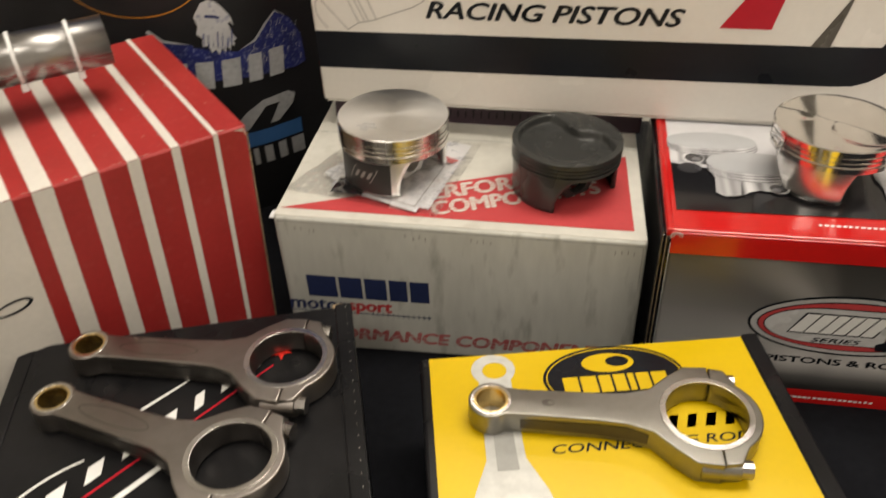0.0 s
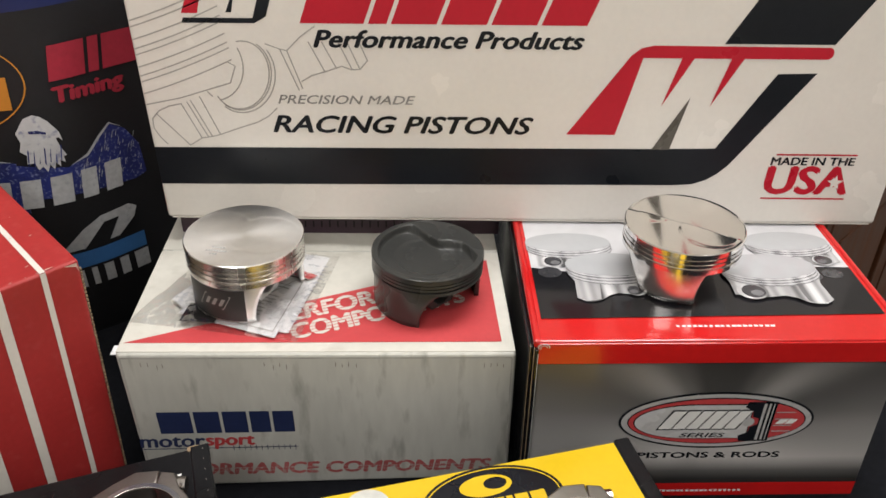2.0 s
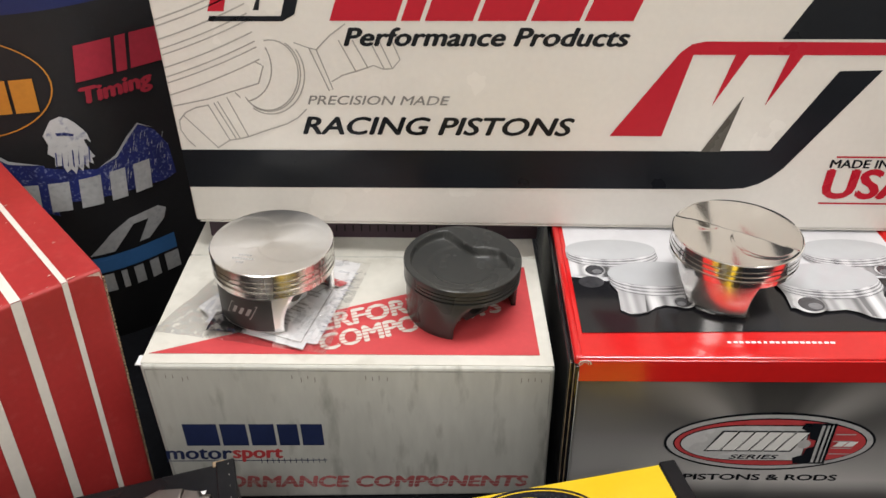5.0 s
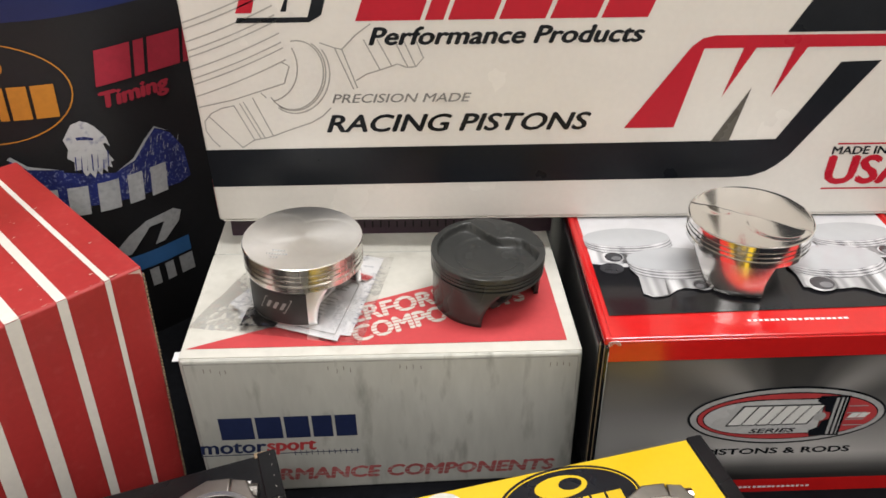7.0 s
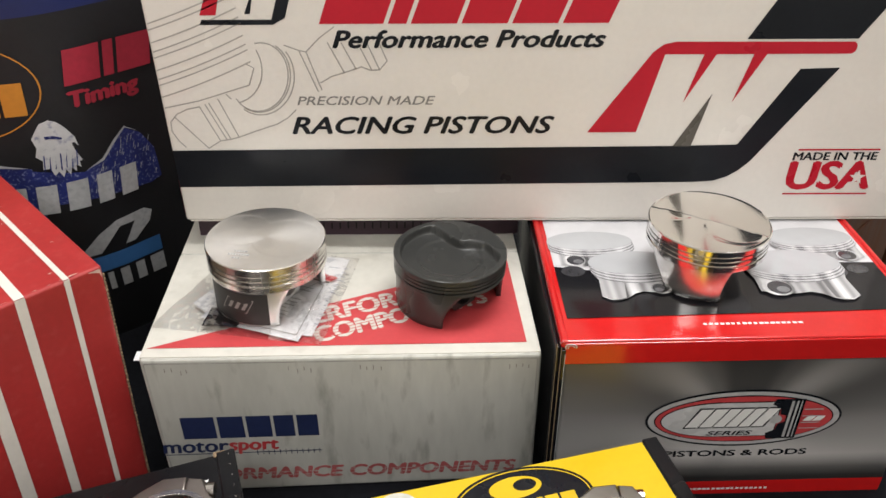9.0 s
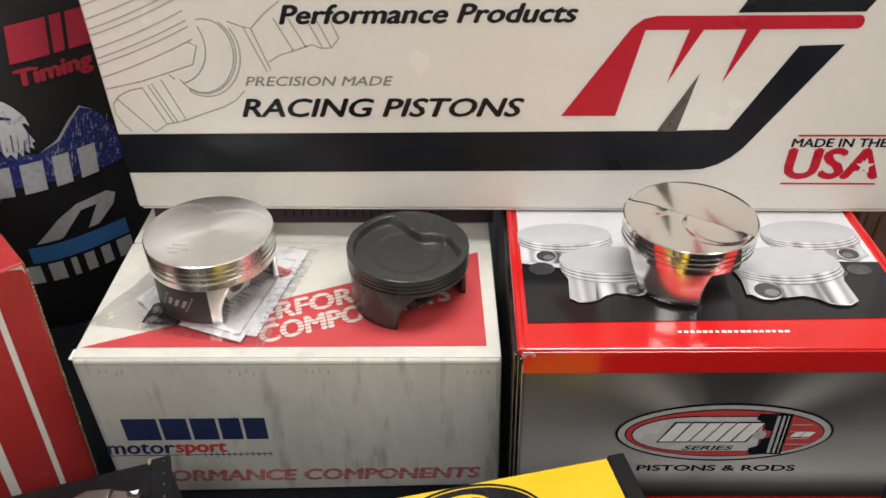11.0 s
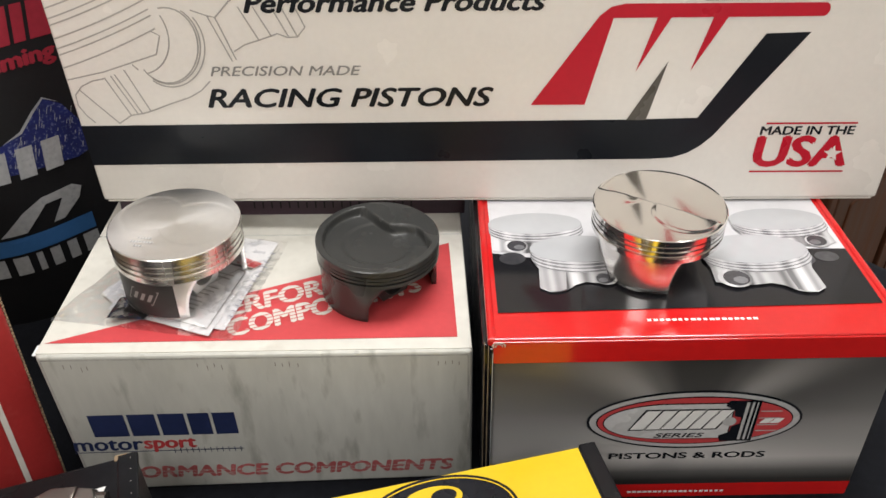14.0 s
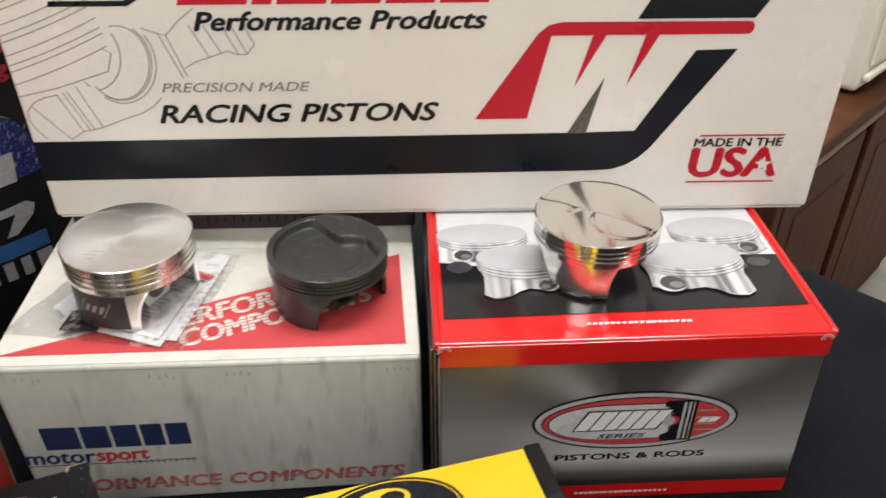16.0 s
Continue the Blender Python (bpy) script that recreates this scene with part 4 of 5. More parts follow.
def catmull(pts, n=10):
    out = []
    P = [pts[0]] + pts + [pts[-1]]
    for i in range(1, len(P) - 2):
        a, b, c, d = (Vector(p) for p in P[i - 1:i + 3])
        for j in range(n):
            s = j / n
            out.append(0.5 * (2 * b + (c - a) * s + (2 * a - 5 * b + 4 * c - d) * s * s + (3 * b - a - 3 * c + d) * s ** 3))
    out.append(Vector(pts[-1]))
    return out


BAN_LINE = catmull(list(reversed(BAN)), 12)
_len = [0.0]
for _a, _b in zip(BAN_LINE, BAN_LINE[1:]):
    _len.append(_len[-1] + (_b - _a).length)
_i0 = min(range(len(BAN_LINE)), key=lambda i: abs(BAN_LINE[i].x + 0.122))
BAN_S0 = _len[_i0]


def on_banner(s, z, off):
    """Place on the banner: s metres along it from the bird's beak, at height z."""
    s = s + BAN_S0
    for i in range(len(_len) - 1):
        if _len[i + 1] >= s or i == len(_len) - 2:
            k = (s - _len[i]) / (_len[i + 1] - _len[i])
            p = BAN_LINE[i].lerp(BAN_LINE[i + 1], k)
            tan = (BAN_LINE[i + 1] - BAN_LINE[i]).normalized()
            break
    nrm = Vector((tan.y, -tan.x))
    q = p + nrm * off
    return Vector((q.x, q.y, z - TABLE_Z))


def banner():
    t = thing("printed_banner", pose(0, 0, TABLE_Z), "black fabric banner printed with sponsor marks, blue at the top", "banner")
    n = len(BAN_LINE)

    def sheet(z0, z1, mat, name):
        b = bmesh.new()
        rows = []
        for off in (0.0, -0.002):
            for z in (z0, z1):
                rows.append([b.verts.new(on_banner(_len[i] - BAN_S0, z, off)) for i in range(n)])
        for p, q in ((rows[0], rows[1]), (rows[3], rows[2])):
            for i in range(n - 1):
                b.faces.new((p[i], p[i + 1], q[i + 1], q[i]))
        for i in range(n - 1):
            b.faces.new((rows[1][i], rows[1][i + 1], rows[3][i + 1], rows[3][i]))
        part(name, b, mat, t, smooth=False)

    sheet(TABLE_Z, 0.394, BAN_BLACK, "cloth")
    sheet(0.394, 0.62, BAN_TOP, "blue_heading")
    M = Matrix()
    OFF = 0.0016

    def b_ink(name, loops, mat, off=OFF):
        ink(name, loops, M, mat, t, off, on_banner)

    for lp in emblem_blocks(-0.005, 0.321, 0.110, 0.357, (1.15, 0.35, 1.15, 0.35), 0.006, 0.12):
        b_ink("crimson_mark", [lp], BAN_RED)
    words("timing_lettering", "Timing", -0.004, 0.293, 0.070, 0.314, M, BAN_RED, t, 0.1, 0.07, OFF, on_banner)
    # plain winged badge: pale head patch over two blue wings
    b_ink("blue_wing", [[(-0.058, 0.196), (0.060, 0.188), (0.074, 0.192), (0.072, 0.228), (0.060, 0.250), (0.043, 0.2615), (0.028, 0.250), (0.012, 0.234), (-0.008, 0.226), (-0.058, 0.238)]], BAN_BLUE)
    b_ink("blue_wing", [[(-0.056, 0.240), (-0.056, 0.180), (-0.100, 0.200), (-0.116, 0.235), (-0.102, 0.258), (-0.088, 0.246)]], BAN_BLUE)
    b_ink("pale_wing_edge", [[(-0.006, 0.2275), (0.013, 0.236), (0.029, 0.252), (0.0435, 0.263), (0.058, 0.253), (0.044, 0.261), (0.030, 0.249), (0.014, 0.233)]], BAN_GREY, OFF + 0.0004)
    b_ink("pale_wing_edge", [[(-0.058, 0.241), (-0.088, 0.248), (-0.102, 0.260), (-0.106, 0.257), (-0.089, 0.2445)]], BAN_GREY, OFF + 0.0004)
    crest = [(-0.0285, 0.2907), (-0.0221, 0.2875), (-0.0166, 0.2816), (-0.012, 0.2741), (-0.0084, 0.2676), (-0.007, 0.2567), (-0.0102, 0.2619), (-0.013, 0.2616), (-0.0107, 0.2504), (-0.0066, 0.2407), (-0.0102, 0.24), (-0.0098, 0.2331), (-0.0143, 0.237), (-0.0152, 0.2293), (-0.0189, 0.2353), (-0.0216, 0.2276), (-0.0248, 0.234), (-0.0285, 0.226), (-0.0317, 0.233), (-0.0363, 0.2295), (-0.0386, 0.2381), (-0.0454, 0.2379), (-0.0436, 0.2476), (-0.0491, 0.253), (-0.0459, 0.2623), (-0.0482, 0.2729), (-0.0427, 0.2809), (-0.0376, 0.288)]
    b_ink("pale_badge", [crest], BAN_WHITE, OFF + 0.0006)
    b_ink("brow_bar", [[(-0.0363, 0.2741), (-0.0285, 0.2736), (-0.0203, 0.2699), (-0.0212, 0.2678), (-0.0294, 0.2702), (-0.0358, 0.2709)]], BAN_BLUE, OFF + 0.0009)
    for i in range(7):
        u = -0.042 + 0.0052 * i
        b_ink("feather_bar", [[(u, 0.2535 - 0.004 * (i % 3)), (u + 0.0012, 0.253), (u - 0.0018, 0.236 - 0.003 * (i % 2)), (u - 0.0026, 0.237)]], BAN_BLUE, OFF + 0.0009)
    rnd = random.Random(31)
    for i in range(46):
        u = rnd.uniform(-0.004, 0.068)
        top = 0.226 + 0.034 * max(0.0, 1 - abs(u - 0.045) / 0.042)
        z = rnd.uniform(0.196, top - 0.004)
        a = rnd.uniform(0.003, 0.007)
        b_ink("feather_bar", [[(u, z), (u + 0.0007, z), (u + 0.0007 + a * 0.35, z + a), (u + a * 0.35, z + a)]], BAN_GREY, OFF + 0.0005)
    for lp in emblem_blocks(-0.090, 0.186, 0.047, 0.2195, (0.8, 0.85, 0.9, 0.7, 0.8), 0.004, 0.38):
        b_ink("brand_mark", [lp], BAN_GREY, OFF + 0.0012)
    # slanted silver shape with blue bar
    b_ink("silver_shape", [[(-0.040, 0.124), (-0.014, 0.124), (0.012, 0.150), (0.030, 0.150), (0.014, 0.126), (0.026, 0.126), (0.048, 0.143), (0.053, 0.155), (0.044, 0.161), (0.010, 0.159), (-0.012, 0.148)]], BAN_GREY)
    b_ink("blue_bar", [quad(-0.050, 0.1005, 0.055, 0.1205)], BAN_SKY, OFF + 0.0004)
    for lp in emblem_blocks(-0.060, 0.074, 0.055, 0.097, (0.7, 0.7, 0.3, 0.5, 0.5, 0.8), 0.0, 0.36):
        b_ink("brand_mark", [lp], BAN_GREY)
    # amber oval
    b_ink("amber_oval", [oval(-0.112, 0.326, 0.086, 0.0525), oval(-0.112, 0.326, 0.0845, 0.0512)], BAN_GOLD)
    for lp in emblem_blocks(-0.190, 0.2985, -0.042, 0.3325, (1, 1.05, 0.8, 0.8, 0.4, 0.85, 1), 0.002, 0.16):
        b_ink("brand_mark", [lp], BAN_GOLD)
    b_ink("crescent", [oval(-0.112, 0.353, 0.030, 0.0155), oval(-0.098, 0.356, 0.015, 0.0085)], BAN_GOLD)


banner()


# ---- pistons ----
def piston(name, m, R, H, crown_mat, skirt_mat, top_fn, label, crown_h=0.024, groove_mat=None, skirt_deg=(48, 48), skirt_in=0.002, turn=0.0, boss=True, coat=None, land=0.0085, flare=0.0, boss_at=0.34, belt=1.0, wrap=0.0):
    """Crown with ring grooves (lathe), shaped top, two skirt walls and pin bosses with a bore. m: base centre; turn: skirts' direction."""
    t = thing(name, m, label, "piston", "pistons on display")
    N = 128
    prof = [(R - 0.0008, H), (R, H - 0.0008), (R, H - land)]
    z = H - land
    for gh, lh in ((0.0014 * belt, 0.0035 * belt), (0.0014 * belt, 0.0033 * belt), (0.0026 * belt, 0.0046 * belt)):
        prof += [(R - 0.0030, z), (R - 0.0030, z - gh), (R - 0.0002, z - gh), (R - 0.0002, z - gh - lh)]
        z -= gh + lh
    prof += [(R - 0.003, z - 0.0006), (R - 0.014, z - 0.0012)]
    bm = bmesh.new()
    rings = [[bm.verts.new((r * math.cos(2 * math.pi * i / N), r * math.sin(2 * math.pi * i / N), zz)) for i in range(N)] for r, zz in prof]
    for a, b in zip(rings, rings[1:]):
        for i in range(N):
            j = (i + 1) % N
            bm.faces.new((a[i], b[i], b[j], a[j]))
    bm.faces.new(list(reversed(rings[-1])))
    ob = part("crown_side", bm, ALU_TURNED if crown_mat is ALU_SPUN else crown_mat, t, smooth=False)
    for f in ob.data.polygons:
        f.use_smooth = True
    ob.data.set_sharp_from_angle(angle=radians(25))
    # top
    bm = bmesh.new()
    K = 90
    prev = None
    cen = bm.verts.new((0, 0, H + top_fn(0, 0)))
    for k in range(1, K + 1):
        rr = (R - 0.0008) * k / K
        ring = []
        for i in range(N):
            x, y = rr * math.cos(2 * math.pi * i / N), rr * math.sin(2 * math.pi * i / N)
            ring.append(bm.verts.new((x, y, H + (top_fn(x / R, y / R) if k < K else 0.0))))
        for i in range(N):
            j = (i + 1) % N
            bm.faces.new((cen, ring[i], ring[j]) if prev is None else (prev[i], ring[i], ring[j], prev[j]))
        prev = ring
    part("crown_top", bm, crown_mat, t, smooth=True)
    zt = z - 0.0012
    q = Matrix.Rotation(radians(turn), 4, "Z")
    # two skirt walls
    for side in (0, 180):
        bm = bmesh.new()
        M, Z = 24, 8
        grid = []
        for layer, rad in ((0, R - skirt_in), (1, R - skirt_in - 0.0045)):
            rows = []
            for b in range(Z + 1):
                f = b / Z
                ang = skirt_deg[0] + (skirt_deg[1] - skirt_deg[0]) * (1 - (1 - f) ** 2.4)
                zz = zt + 0.001 - (zt + 0.001) * f
                rad_ = rad + flare * f
                wide = ang + wrap * (1 - 0.6 * f)
                span = [radians(side - 90 - wide + (ang + wide) * i / M) for i in range(M + 1)]
                rows.append([bm.verts.new(q @ Vector((rad_ * math.cos(a_), rad_ * math.sin(a_), zz))) for a_ in span])
            grid.append(rows)
        o, n_ = grid
        for b in range(Z):
            for i in range(M):
                bm.faces.new((o[b][i], o[b + 1][i], o[b + 1][i + 1], o[b][i + 1]))
                bm.faces.new((n_[b][i], n_[b][i + 1], n_[b + 1][i + 1], n_[b + 1][i]))
            for i in (0, M):
                bm.faces.new((o[b][i], n_[b][i], n_[b + 1][i], o[b + 1][i]))
        for i in range(M):
            bm.faces.new((o[Z][i], n_[Z][i], n_[Z][i + 1], o[Z][i + 1]))
        bmesh.ops.recalc_face_normals(bm, faces=bm.faces)
        part("skirt", bm, skirt_mat, t, smooth=True)
        if coat and side == 0:
            bm = bmesh.new()
            rad = R - skirt_in + 0.0003
            ang = skirt_deg[1] * 0.80
            rows = [[bm.verts.new(q @ Vector((rad * math.cos(radians(-90 - ang + 2 * ang * i / M)), rad * math.sin(radians(-90 - ang + 2 * ang * i / M)), zz))) for i in range(M + 1)] for zz in (0.001, zt - 0.001)]
            for i in range(M):
                bm.faces.new((rows[0][i], rows[0][i + 1], rows[1][i + 1], rows[1][i]))
            part("skirt_coating", bm, coat, t, "black printed skirt coating", smooth=True)
            for u0, u1, v0, v1 in ((-16, -15, 0.36, 0.78), (13, 14, 0.36, 0.78), (-16, 14, 0.75, 0.78), (-16, 14, 0.36, 0.39), (-10, -6, 0.46, 0.68), (-2, 2, 0.46, 0.68), (6, 10, 0.46, 0.68)):
                bm = bmesh.new()
                vs = []
                for a_, v_ in ((u0 + 22 * (v0 - 0.36), v0), (u1 + 22 * (v0 - 0.36), v0), (u1 + 22 * (v1 - 0.36), v1), (u0 + 22 * (v1 - 0.36), v1)):
                    aa = radians(-90 + a_ * 0.95)
                    vs.append(bm.verts.new(q @ Vector(((rad + 0.0005) * math.cos(aa), (rad + 0.0005) * math.sin(aa), zt * v_))))
                bm.faces.new(vs)
                part("skirt_emblem", bm, TEXT_GREY, t)
    if boss:
        half = R * boss_at
        depth = R * 0.44
        for sx in (-1, 1):
            cx = sx * half
            pts = [(-depth, zt), (depth, zt), (depth, zt * 0.62), (depth * 0.55, zt * 0.05), (-depth * 0.55, zt * 0.05), (-depth, zt * 0.62)]
            hole = oval(0, zt * 0.45, 0.0115, min(0.0115, zt * 0.34), 28)
            face = q @ Matrix(((0, 0, 1, cx), (1, 0, 0, 0), (0, 1, 0, 0), (0, 0, 0, 1)))
            mesh_part("pin_boss", flat_mesh([pts, hole], face, 0, 0.004), skirt_mat, t)
    return t


def smooth(a, b, x):
    k = max(0.0, min(1.0, (x - a) / (b - a)))
    return k * k * (3 - 2 * k)


def top_flat(x, y):
    a = -0.00016 * (1 - smooth(0.46, 0.50, math.hypot(x + 0.42, y - 0.25)))
    b = -0.00016 * (1 - smooth(0.56, 0.60, math.hypot(x - 0.36, y + 0.02)))
    return min(a, b) * (1 - smooth(0.93, 0.97, math.hypot(x, y)))


def top_dish(x, y):
    r = math.hypot(x, y)
    if x < 0.27:
        edge = 0.84 - 0.57 * smooth(-0.38, 0.27, x)
    elif x < 0.60:
        edge = 0.27 + 0.035 * math.sin((x - 0.27) / 0.33 * math.pi) - 0.05 * (x - 0.27) / 0.33
    else:
        edge = 0.22 - 0.55 * smooth(0.60, 0.98, x)
    dish = (1 - smooth(0.86, 0.895, r)) * (1 - smooth(-0.03, 0.03, y - edge))
    return -0.0080 * dish - 0.0008 * dish * (1 - smooth(0.52, 0.62, r))


def top_wedge(x, y):
    # level front land, cut off along a slanting line; behind it a plane rises to the rear rim; two valve pockets on the
    # land, raised instead of sunk so that their near edges mirror bright
    r = math.hypot(x, y)
    d = 0.525 * x + 0.85 * y + 0.02
    e = 0.85 * x - 0.525 * y
    rise = min(0.0, -0.0075 * (0.955 - 0.5 * e * e - d))
    pocket = 0.0
    for cx, cy, rad in ((0.33, -0.30, 0.52), (-0.45, 0.28, 0.30)):
        e = math.hypot(x - cx, y - cy)
        pocket = max(pocket, 0.0007 * (1 - smooth(rad - 0.09, rad, e)))
    k = smooth(-0.012, 0.012, d)
    z = pocket * (1 - k) + rise * k
    return z * (1 - smooth(0.975, 0.993, r))


def on_lid(x, y, turn=0.0):
    """A place on the leaning lid of the worn carton, above the plan's x and y."""
    u, v = x + 0.003, y - 0.001
    c, k = math.cos(radians(3.0)), math.sin(radians(3.0))
    return LID @ pose(u * c + v * k, -u * k + v * c, 0.0006, 0, 0, turn)


piston("flat_top_piston", on_lid(0.0942, 0.0915) @ pose(0, 0, 0.0062), 0.0532, 0.0603, ALU_SPUN, ALU_BRUSHED, top_flat, "machined aluminium flat-top piston with black-coated skirt on a paper packet", skirt_deg=(58, 44), turn=-29, coat=SKIRT_COAT, land=0.0070)
piston("dished_piston", on_lid(0.2599, 0.0979), 0.0518, 0.0532, COAT_DARK, COAT_DARK, top_dish, "dark grey coated dished piston standing on the worn carton", skirt_deg=(60, 40), turn=-50, land=0.0055, belt=0.72)
piston("polished_piston", pose(0.4899, 0.0920, 0.2030), 0.0526, 0.0535, ALU_POLISHED, ALU_SATIN, top_wedge, "mirror-polished aluminium piston standing on the red carton", skirt_deg=(33, 20), turn=-14, skirt_in=0.0052, flare=0.0018, land=0.0056, belt=0.92, wrap=44)


stamp_rows = []
for row, (n, off) in enumerate(((5, 0.004), (8, 0.0), (3, 0.005))):
    stamp_rows += [quad(off + 0.0024 * i, -0.0052 * row, off + 0.0024 * i + 0.0016, -0.0052 * row + 0.0024) for i in range(n)]
flat_top = bpy.data.objects["flat_top_piston"]
ink("stamped_figure", stamp_rows, pose(-0.028, -0.0225, 0.0603, 0, 0, -8), INK_SILVER, flat_top, 0.0002)


# ---- instruction packet under the flat-top piston ----
def packet():
    t = thing("instruction_packet", on_lid(0.095, 0.092, -23), "clear plastic bag with folded instruction sheets under the piston", "packet")
    rnd = random.Random(2)

    def sheet(name, pts, z, mat, amp=0.0004):
        (x0, y0), (x1, y1), (x2, y2), (x3, y3) = pts
        bm = bmesh.new()
        n = 14
        g = []
        for j in range(n + 1):
            row = []
            for i in range(n + 1):
                u, v = i / n, j / n
                x = (x0 * (1 - u) + x1 * u) * (1 - v) + (x3 * (1 - u) + x2 * u) * v
                y = (y0 * (1 - u) + y1 * u) * (1 - v) + (y3 * (1 - u) + y2 * u) * v
                row.append(bm.verts.new((x, y, z + amp * (1 + noise.noise(Vector((x * 62, y * 62, z * 900)))))))
            g.append(row)
        for j in range(n):
            for i in range(n):
                bm.faces.new((g[j][i], g[j][i + 1], g[j + 1][i + 1], g[j + 1][i]))
        return part(name, bm, mat, t, smooth=True)

    sheet("folded_sheet", [(-0.028, -0.058), (0.062, -0.040), (0.040, 0.082), (0.004, 0.076)], 0.0012, PAPER)
    sheet("folded_sheet", [(-0.042, -0.055), (0.055, -0.052), (0.036, 0.070), (-0.05, 0.03)], 0.0024, PAPER)
    sheet("folded_sheet", [(-0.060, -0.040), (-0.020, -0.058), (0.010, 0.0), (-0.05, 0.02)], 0.0036, PAPER)
    sheet("black_card", [(-0.033, -0.066), (-0.004, -0.056), (-0.002, -0.024), (-0.040, -0.040)], 0.0044, BOX_BLACK)
    T = Matrix.Translation((0, 0, 0.0034))
    ink("sheet_outline", [[(-0.004, -0.048), (0.050, -0.046), (0.038, 0.030), (0.030, 0.032)], [(-0.003, -0.0472), (0.0492, -0.0452), (0.0372, 0.0292), (0.0304, 0.031)]], T, TEXT_GREY, t, 0.0004)
    blocks(emblem_blocks(0.020, 0.040, 0.042, 0.049, (1, 1), 0.003, 0.1), T @ pose(0, 0, 0, 0, 0, -4), CARD_RED, t, 0.0006, name="red_print")
    ink("text_bar", [quad(0.018, 0.034, 0.041, 0.0365)], T, BOX_BLACK, t, 0.0006)
    ink("text_bar", [quad(0.010, 0.020 - 0.0050 * i, 0.018 + 0.014 * rnd.random(), 0.0212 - 0.0050 * i) for i in range(12)], T, TEXT_GREY, t, 0.0006)
    ink("text_bar", [quad(0.0435 + 0.0010 * i, 0.062 - 0.0068 * i, 0.0455 + 0.0010 * i + 0.004 * rnd.random(), 0.0632 - 0.0068 * i) for i in range(14)], T, SHEET_GREY, t, 0.0004)
    sheet("plastic_bag", [(-0.072, -0.086), (0.078, -0.054), (0.052, 0.080), (-0.07, 0.055)], 0.0046, FILM, 0.0022).visible_shadow = False


packet()


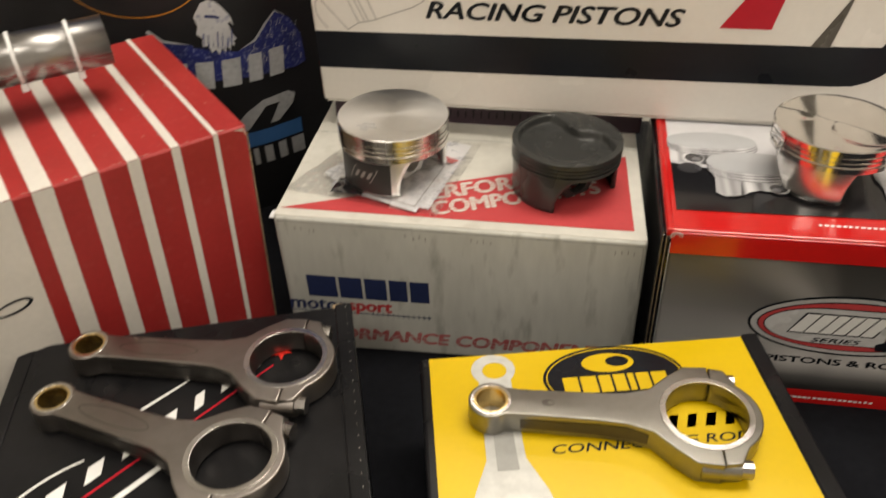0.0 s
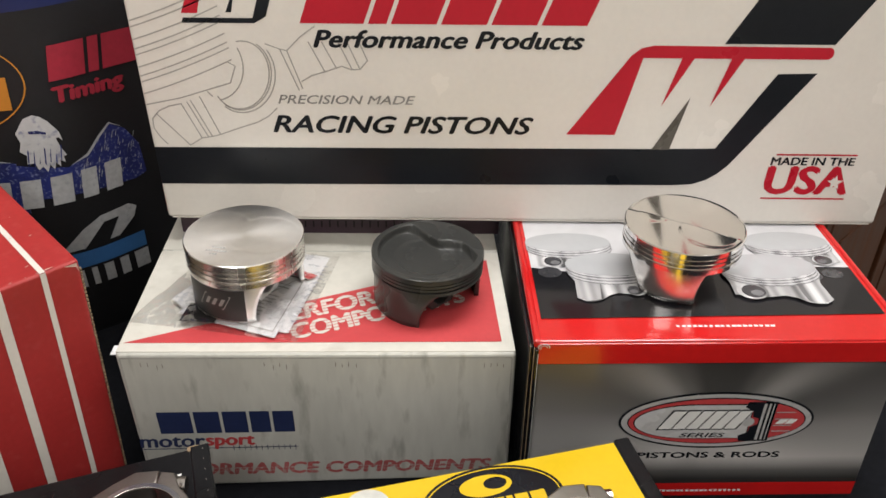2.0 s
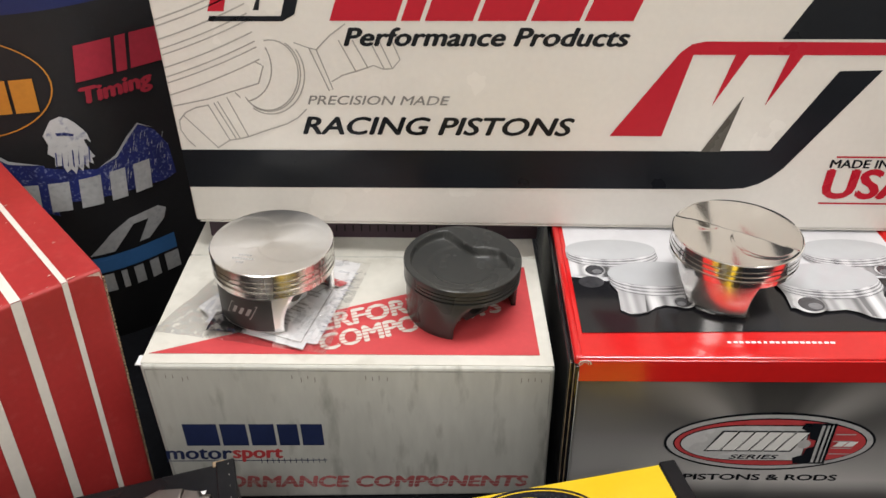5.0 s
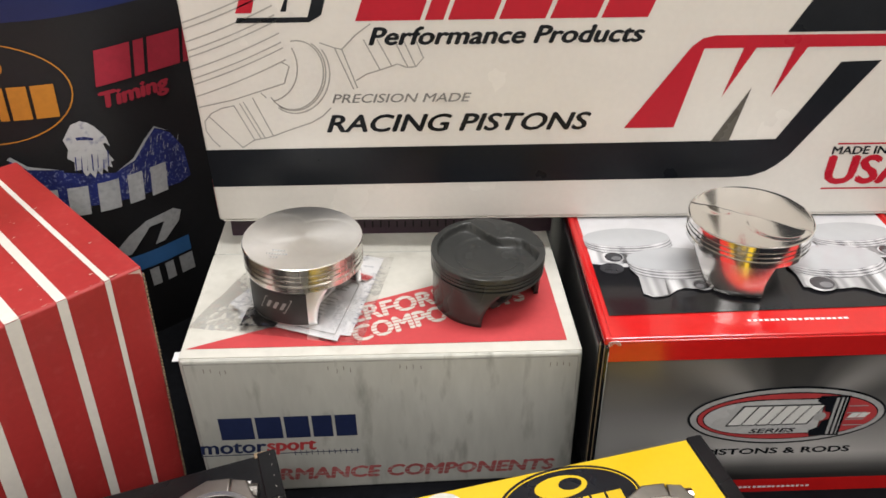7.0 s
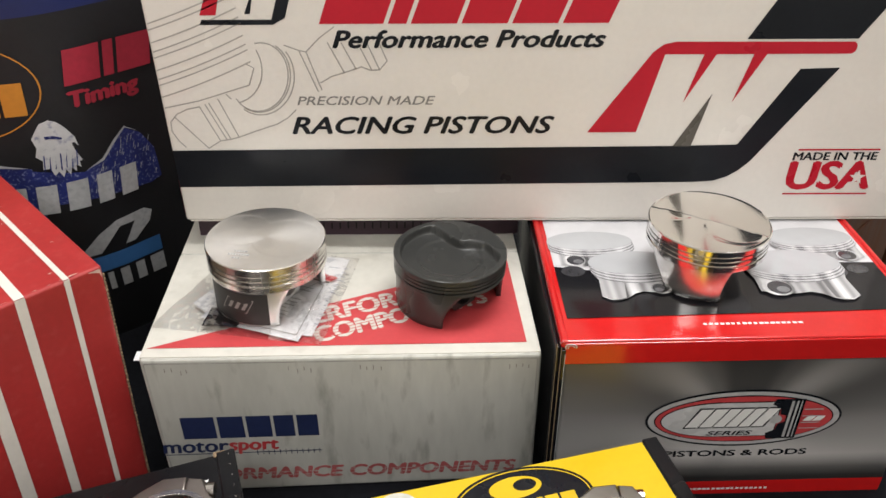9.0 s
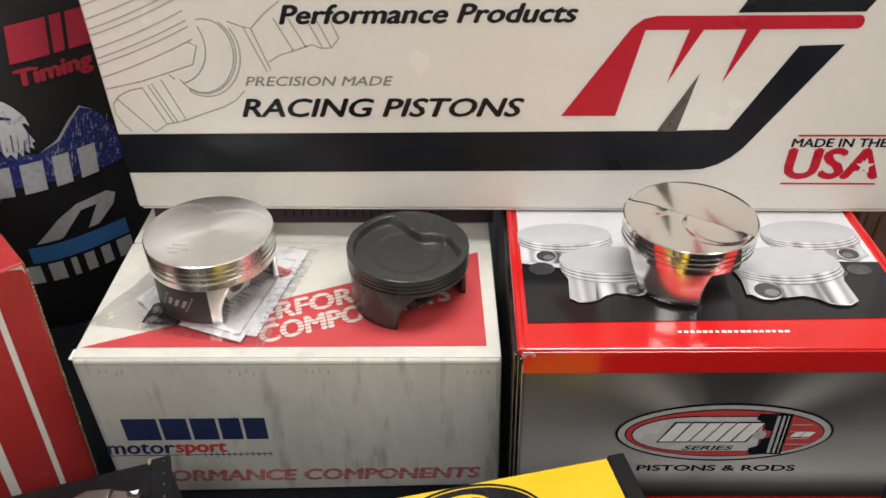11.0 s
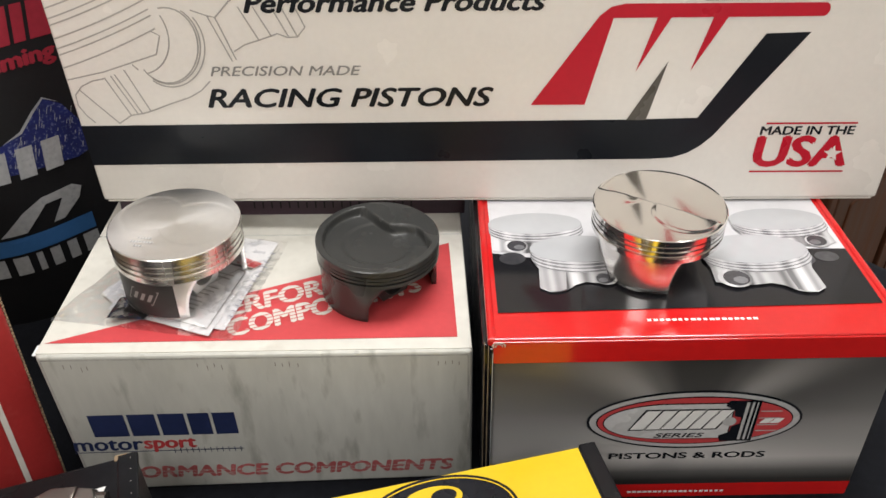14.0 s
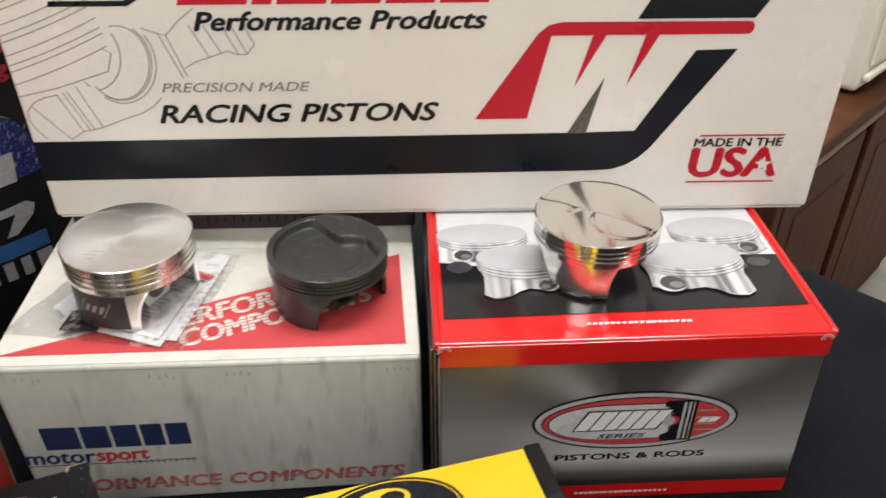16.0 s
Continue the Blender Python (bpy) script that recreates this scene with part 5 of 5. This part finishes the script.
# ---- connecting rods ----
def connecting_rod(m, length, mat, label, milled=True):
    """Forged beam with a big-end cap, bolts and bronze bushing; lies flat, small end at the origin, big end along +x."""
    t = thing("connecting_rod", m, label, "connecting rod", "connecting rods")
    T = 0.0210
    rb, ob_, rs, os_ = 0.0295, 0.0385, 0.0120, 0.0172
    L = length
    up = [(L - 0.040, 0.0205), (L - 0.026, 0.0345), (L - 0.012, 0.0455), (L + 0.004, 0.0465)]
    lo = [(0.022, -0.0125), (L * 0.5, -0.0135), (L - 0.058, -0.0150)]
    big = oval(L, 0, rb, rb, 56)
    half_hole = oval(L, 0, rb, rb, 30, 78, 282)
    small = oval(0, 0, rs + 0.0012, rs + 0.0012, 36)
    # beam with the open half of the big end
    beam_loop = oval(0, 0, os_, os_, 28, 50, 310) + lo + [(x, -y) for x, y in up] + [(L + 0.006, -0.0465)] + list(reversed([p for p in half_hole])) + [(L + 0.006, 0.0465)] + list(reversed(up)) + [(x, -y) for x, y in reversed(lo)]
    B = Matrix.Translation((0, 0, T / 2))
    mesh_part("beam", flat_mesh([beam_loop, small], B, 0, T / 2 - 0.0012, 0.0012), mat, t)
    cap = [(L + 0.0068, -0.0455)] + [(L + 0.018, -0.044)] + oval(L, 0, ob_ + 0.001, ob_ - 0.001, 20, -50, 50) + [(L + 0.018, 0.044), (L + 0.0068, 0.0455)] + oval(L, 0, rb, rb, 30, 77, -77)
    mesh_part("cap", flat_mesh([cap], B, 0, T / 2 - 0.0012, 0.0012), mat, t)
    # raised faces round the bores
    mesh_part("big_end_rim", flat_mesh([oval(L, 0, rb + 0.0045, rb + 0.0045, 56), big], B, T / 2, 0.0004, 0.0003), STEEL, t)
    mesh_part("bushing", flat_mesh([oval(0, 0, rs + 0.0011, rs + 0.0011, 36), oval(0, 0, rs - 0.0007, rs - 0.0007, 36)], B, 0, T / 2 - 0.0002, 0.0), BRONZE, t, "bronze small-end bushing")
    # machined pocket outline on the beam
    if milled:
        pk = oval(L * 0.36, 0, L * 0.20, 0.0075, 40)
        mesh_part("beam_pocket", flat_mesh([pk, oval(L * 0.36, 0, L * 0.20 - 0.0012, 0.0065, 40)], B, T / 2 - 0.0002, 0.0003), POCKET, t)
    else:
        mesh_part("stamped_crescent", flat_mesh([oval(L * 0.27, 0, 0.0048, 0.0032, 28), oval(L * 0.27 + 0.0018, 0.0004, 0.0024, 0.0017, 20)], B, T / 2 + 0.0001, 0.0001), POCKET, t)
    mesh_part("small_end_rim", flat_mesh([oval(0, 0, os_ - 0.0018, os_ - 0.0018, 40), oval(0, 0, rs + 0.0012, rs + 0.0012, 40)], B, T / 2, 0.0003, 0.0002), STEEL, t)
    for sy in (-1, 1):
        y = sy * 0.0405
        ax = Matrix.Translation((0, y, T / 2)) @ Matrix.Rotation(radians(90), 4, "Y")
        part("bolt", rod_bm(0.0050, L - 0.006, L + 0.0225, 20, ax), STEEL, t)
        part("bolt_boss", rod_bm(0.0082, L - 0.009, L + 0.0180, 28, ax), mat, t)
        part("bolt_head", rod_bm(0.0066, L + 0.0185, L + 0.0265, 12, ax), BOLT_STEEL, t)
        # dark strip laid on the flat flank: the channel's shade put into the colour
        run = [(0.0225, 0.0125), (L * 0.5, 0.0137), (L - 0.058, 0.0152), (L - 0.043, 0.0198)]
        bm = bmesh.new()
        cols = [[bm.verts.new((x, sy * (y + 0.0003), z)) for z in (T / 2 - w_, T / 2 + w_)] for (x, y), w_ in zip(run, (0.0050, 0.0058, 0.0064, 0.0052))]
        for a, b in zip(cols, cols[1:]):
            bm.faces.new((a[0], b[0], b[1], a[1]))
        part("flank_channel", bm, CHANNEL_SHADE, t)
    return t


def rod_pose(ax, ay, bx, by, z):
    return pose(ax, ay, z, 0, 0, math.degrees(math.atan2(by - ay, bx - ax)))


BLACK_TOP, YELLOW_TOP = TABLE_Z + 0.107 + 0.0015, TABLE_Z + 0.110 + 0.0013
connecting_rod(rod_pose(-0.1168, -0.1484, 0.0547, -0.1379, BLACK_TOP), 0.171, ROD_STEEL, "dark forged steel connecting rod lying on the black carton")
connecting_rod(rod_pose(-0.1135, -0.2080, 0.0475, -0.2377, BLACK_TOP), 0.164, ROD_STEEL, "dark forged steel connecting rod lying on the black carton")
connecting_rod(rod_pose(0.2250, -0.1597, 0.3829, -0.1485, YELLOW_TOP), 0.158, material("grey_rod_steel", (0.27, 0.26, 0.235), 0.33, 1.0, vary=0.08, bump=0.05, bscale=1500), "grey forged steel connecting rod lying on the yellow carton", milled=False)


# ---- crankshaft end on the striped carton ----
def crankshaft():
    ang = math.degrees(math.atan2(0.05, 0.062))
    m = pose(-0.1610, 0.0546, TABLE_Z + 0.254 + 0.0565, 0, 0, ang) @ Matrix.Rotation(radians(-90), 4, "Y")
    t = thing("crankshaft", m, "bright steel crankshaft end with white cable ties on the striped carton", "crankshaft")
    part("snout", rod_bm(0.0222, -0.004, 0.118, 48), CRANK_STEEL, t, smooth=False)
    for f in t.children[0].data.polygons:
        f.use_smooth = abs(f.normal.z) < 0.5
    part("counterweight", rod_bm(0.0562, 0.118, 0.142, 64), STEEL, t)
    part("main_journal", rod_bm(0.030, 0.142, 0.20, 48), STEEL, t)
    part("counterweight", rod_bm(0.0562, 0.20, 0.224, 64), STEEL, t)
    for z in (0.026, 0.074):
        ring = flat_mesh([oval(0, 0, 0.0236, 0.0236, 48), oval(0, 0, 0.0221, 0.0221, 48)], Matrix.Translation((0, 0, z)), 0, 0.0016)
        tie = mesh_part("cable_tie", ring, NYLON, t)
        part("tie_head", slab(-0.0255, -0.017, z - 0.003, -0.018, -0.010, z + 0.003, 0.0012), NYLON, tie)


crankshaft()


# ---- background to the right ----
def wooden_cabinet():
    m = pose(0.925, 0.635, FLOOR_Z, 0, 0, 44)
    t = thing("wooden_cabinet", m, "red-brown varnished wooden cabinet with moulded top rail", "cabinet")
    h = 0.752
    part("body", slab(0, 0.02, 0, 1.02, 0.5, h - 0.02, 0.004), WOOD, t)
    part("top", slab(-0.015, -0.018, h - 0.016, 1.035, 0.515, h, 0.006, 3), WOOD, t)
    part("rail", slab(-0.010, -0.008, h - 0.046, 1.03, 0.02, h - 0.017, 0.007, 3), WOOD, t)
    part("bead", slab(-0.006, -0.001, h - 0.072, 1.026, 0.02, h - 0.056, 0.006, 3), BEAD_WOOD, t, "worn pale bead moulding")
    part("corner_post", slab(-0.004, 0.002, 0.0, 0.030, 0.03, h - 0.073, 0.005, 2), WOOD, t)
    for x0, x1 in ((0.045, 0.385), (0.425, 0.975)):
        part("door_panel", slab(x0, 0.006, 0.06, x1, 0.021, h - 0.085, 0.005, 2), WOOD, t)
        part("inner_panel", slab(x0 + 0.06, 0.003, 0.12, x1 - 0.06, 0.010, h - 0.16, 0.004, 2), WOOD, t)
    a = thing("cream_appliance", m @ pose(0.30, 0.025, h), "cream plastic appliance on the wooden cabinet", "appliance")
    part("housing", slab(0, 0, 0.006, 0.42, 0.34, 0.26, 0.012, 3), CREAM, a)
    part("front_panel", slab(0.03, -0.006, 0.05, 0.39, 0.002, 0.23, 0.004), CREAM, a)
    # added ledge: its shape gives the bright slanted strip along the front
    part("front_ledge", slab(0.015, -0.012, 0.024, 0.405, 0.002, 0.040, 0.006, 3), CREAM, a)
    for x in (0.03, 0.37):
        for y in (0.03, 0.30):
            part("foot", slab(x, y, 0, x + 0.02, y + 0.02, 0.008), BOX_BLACK, a)


wooden_cabinet()
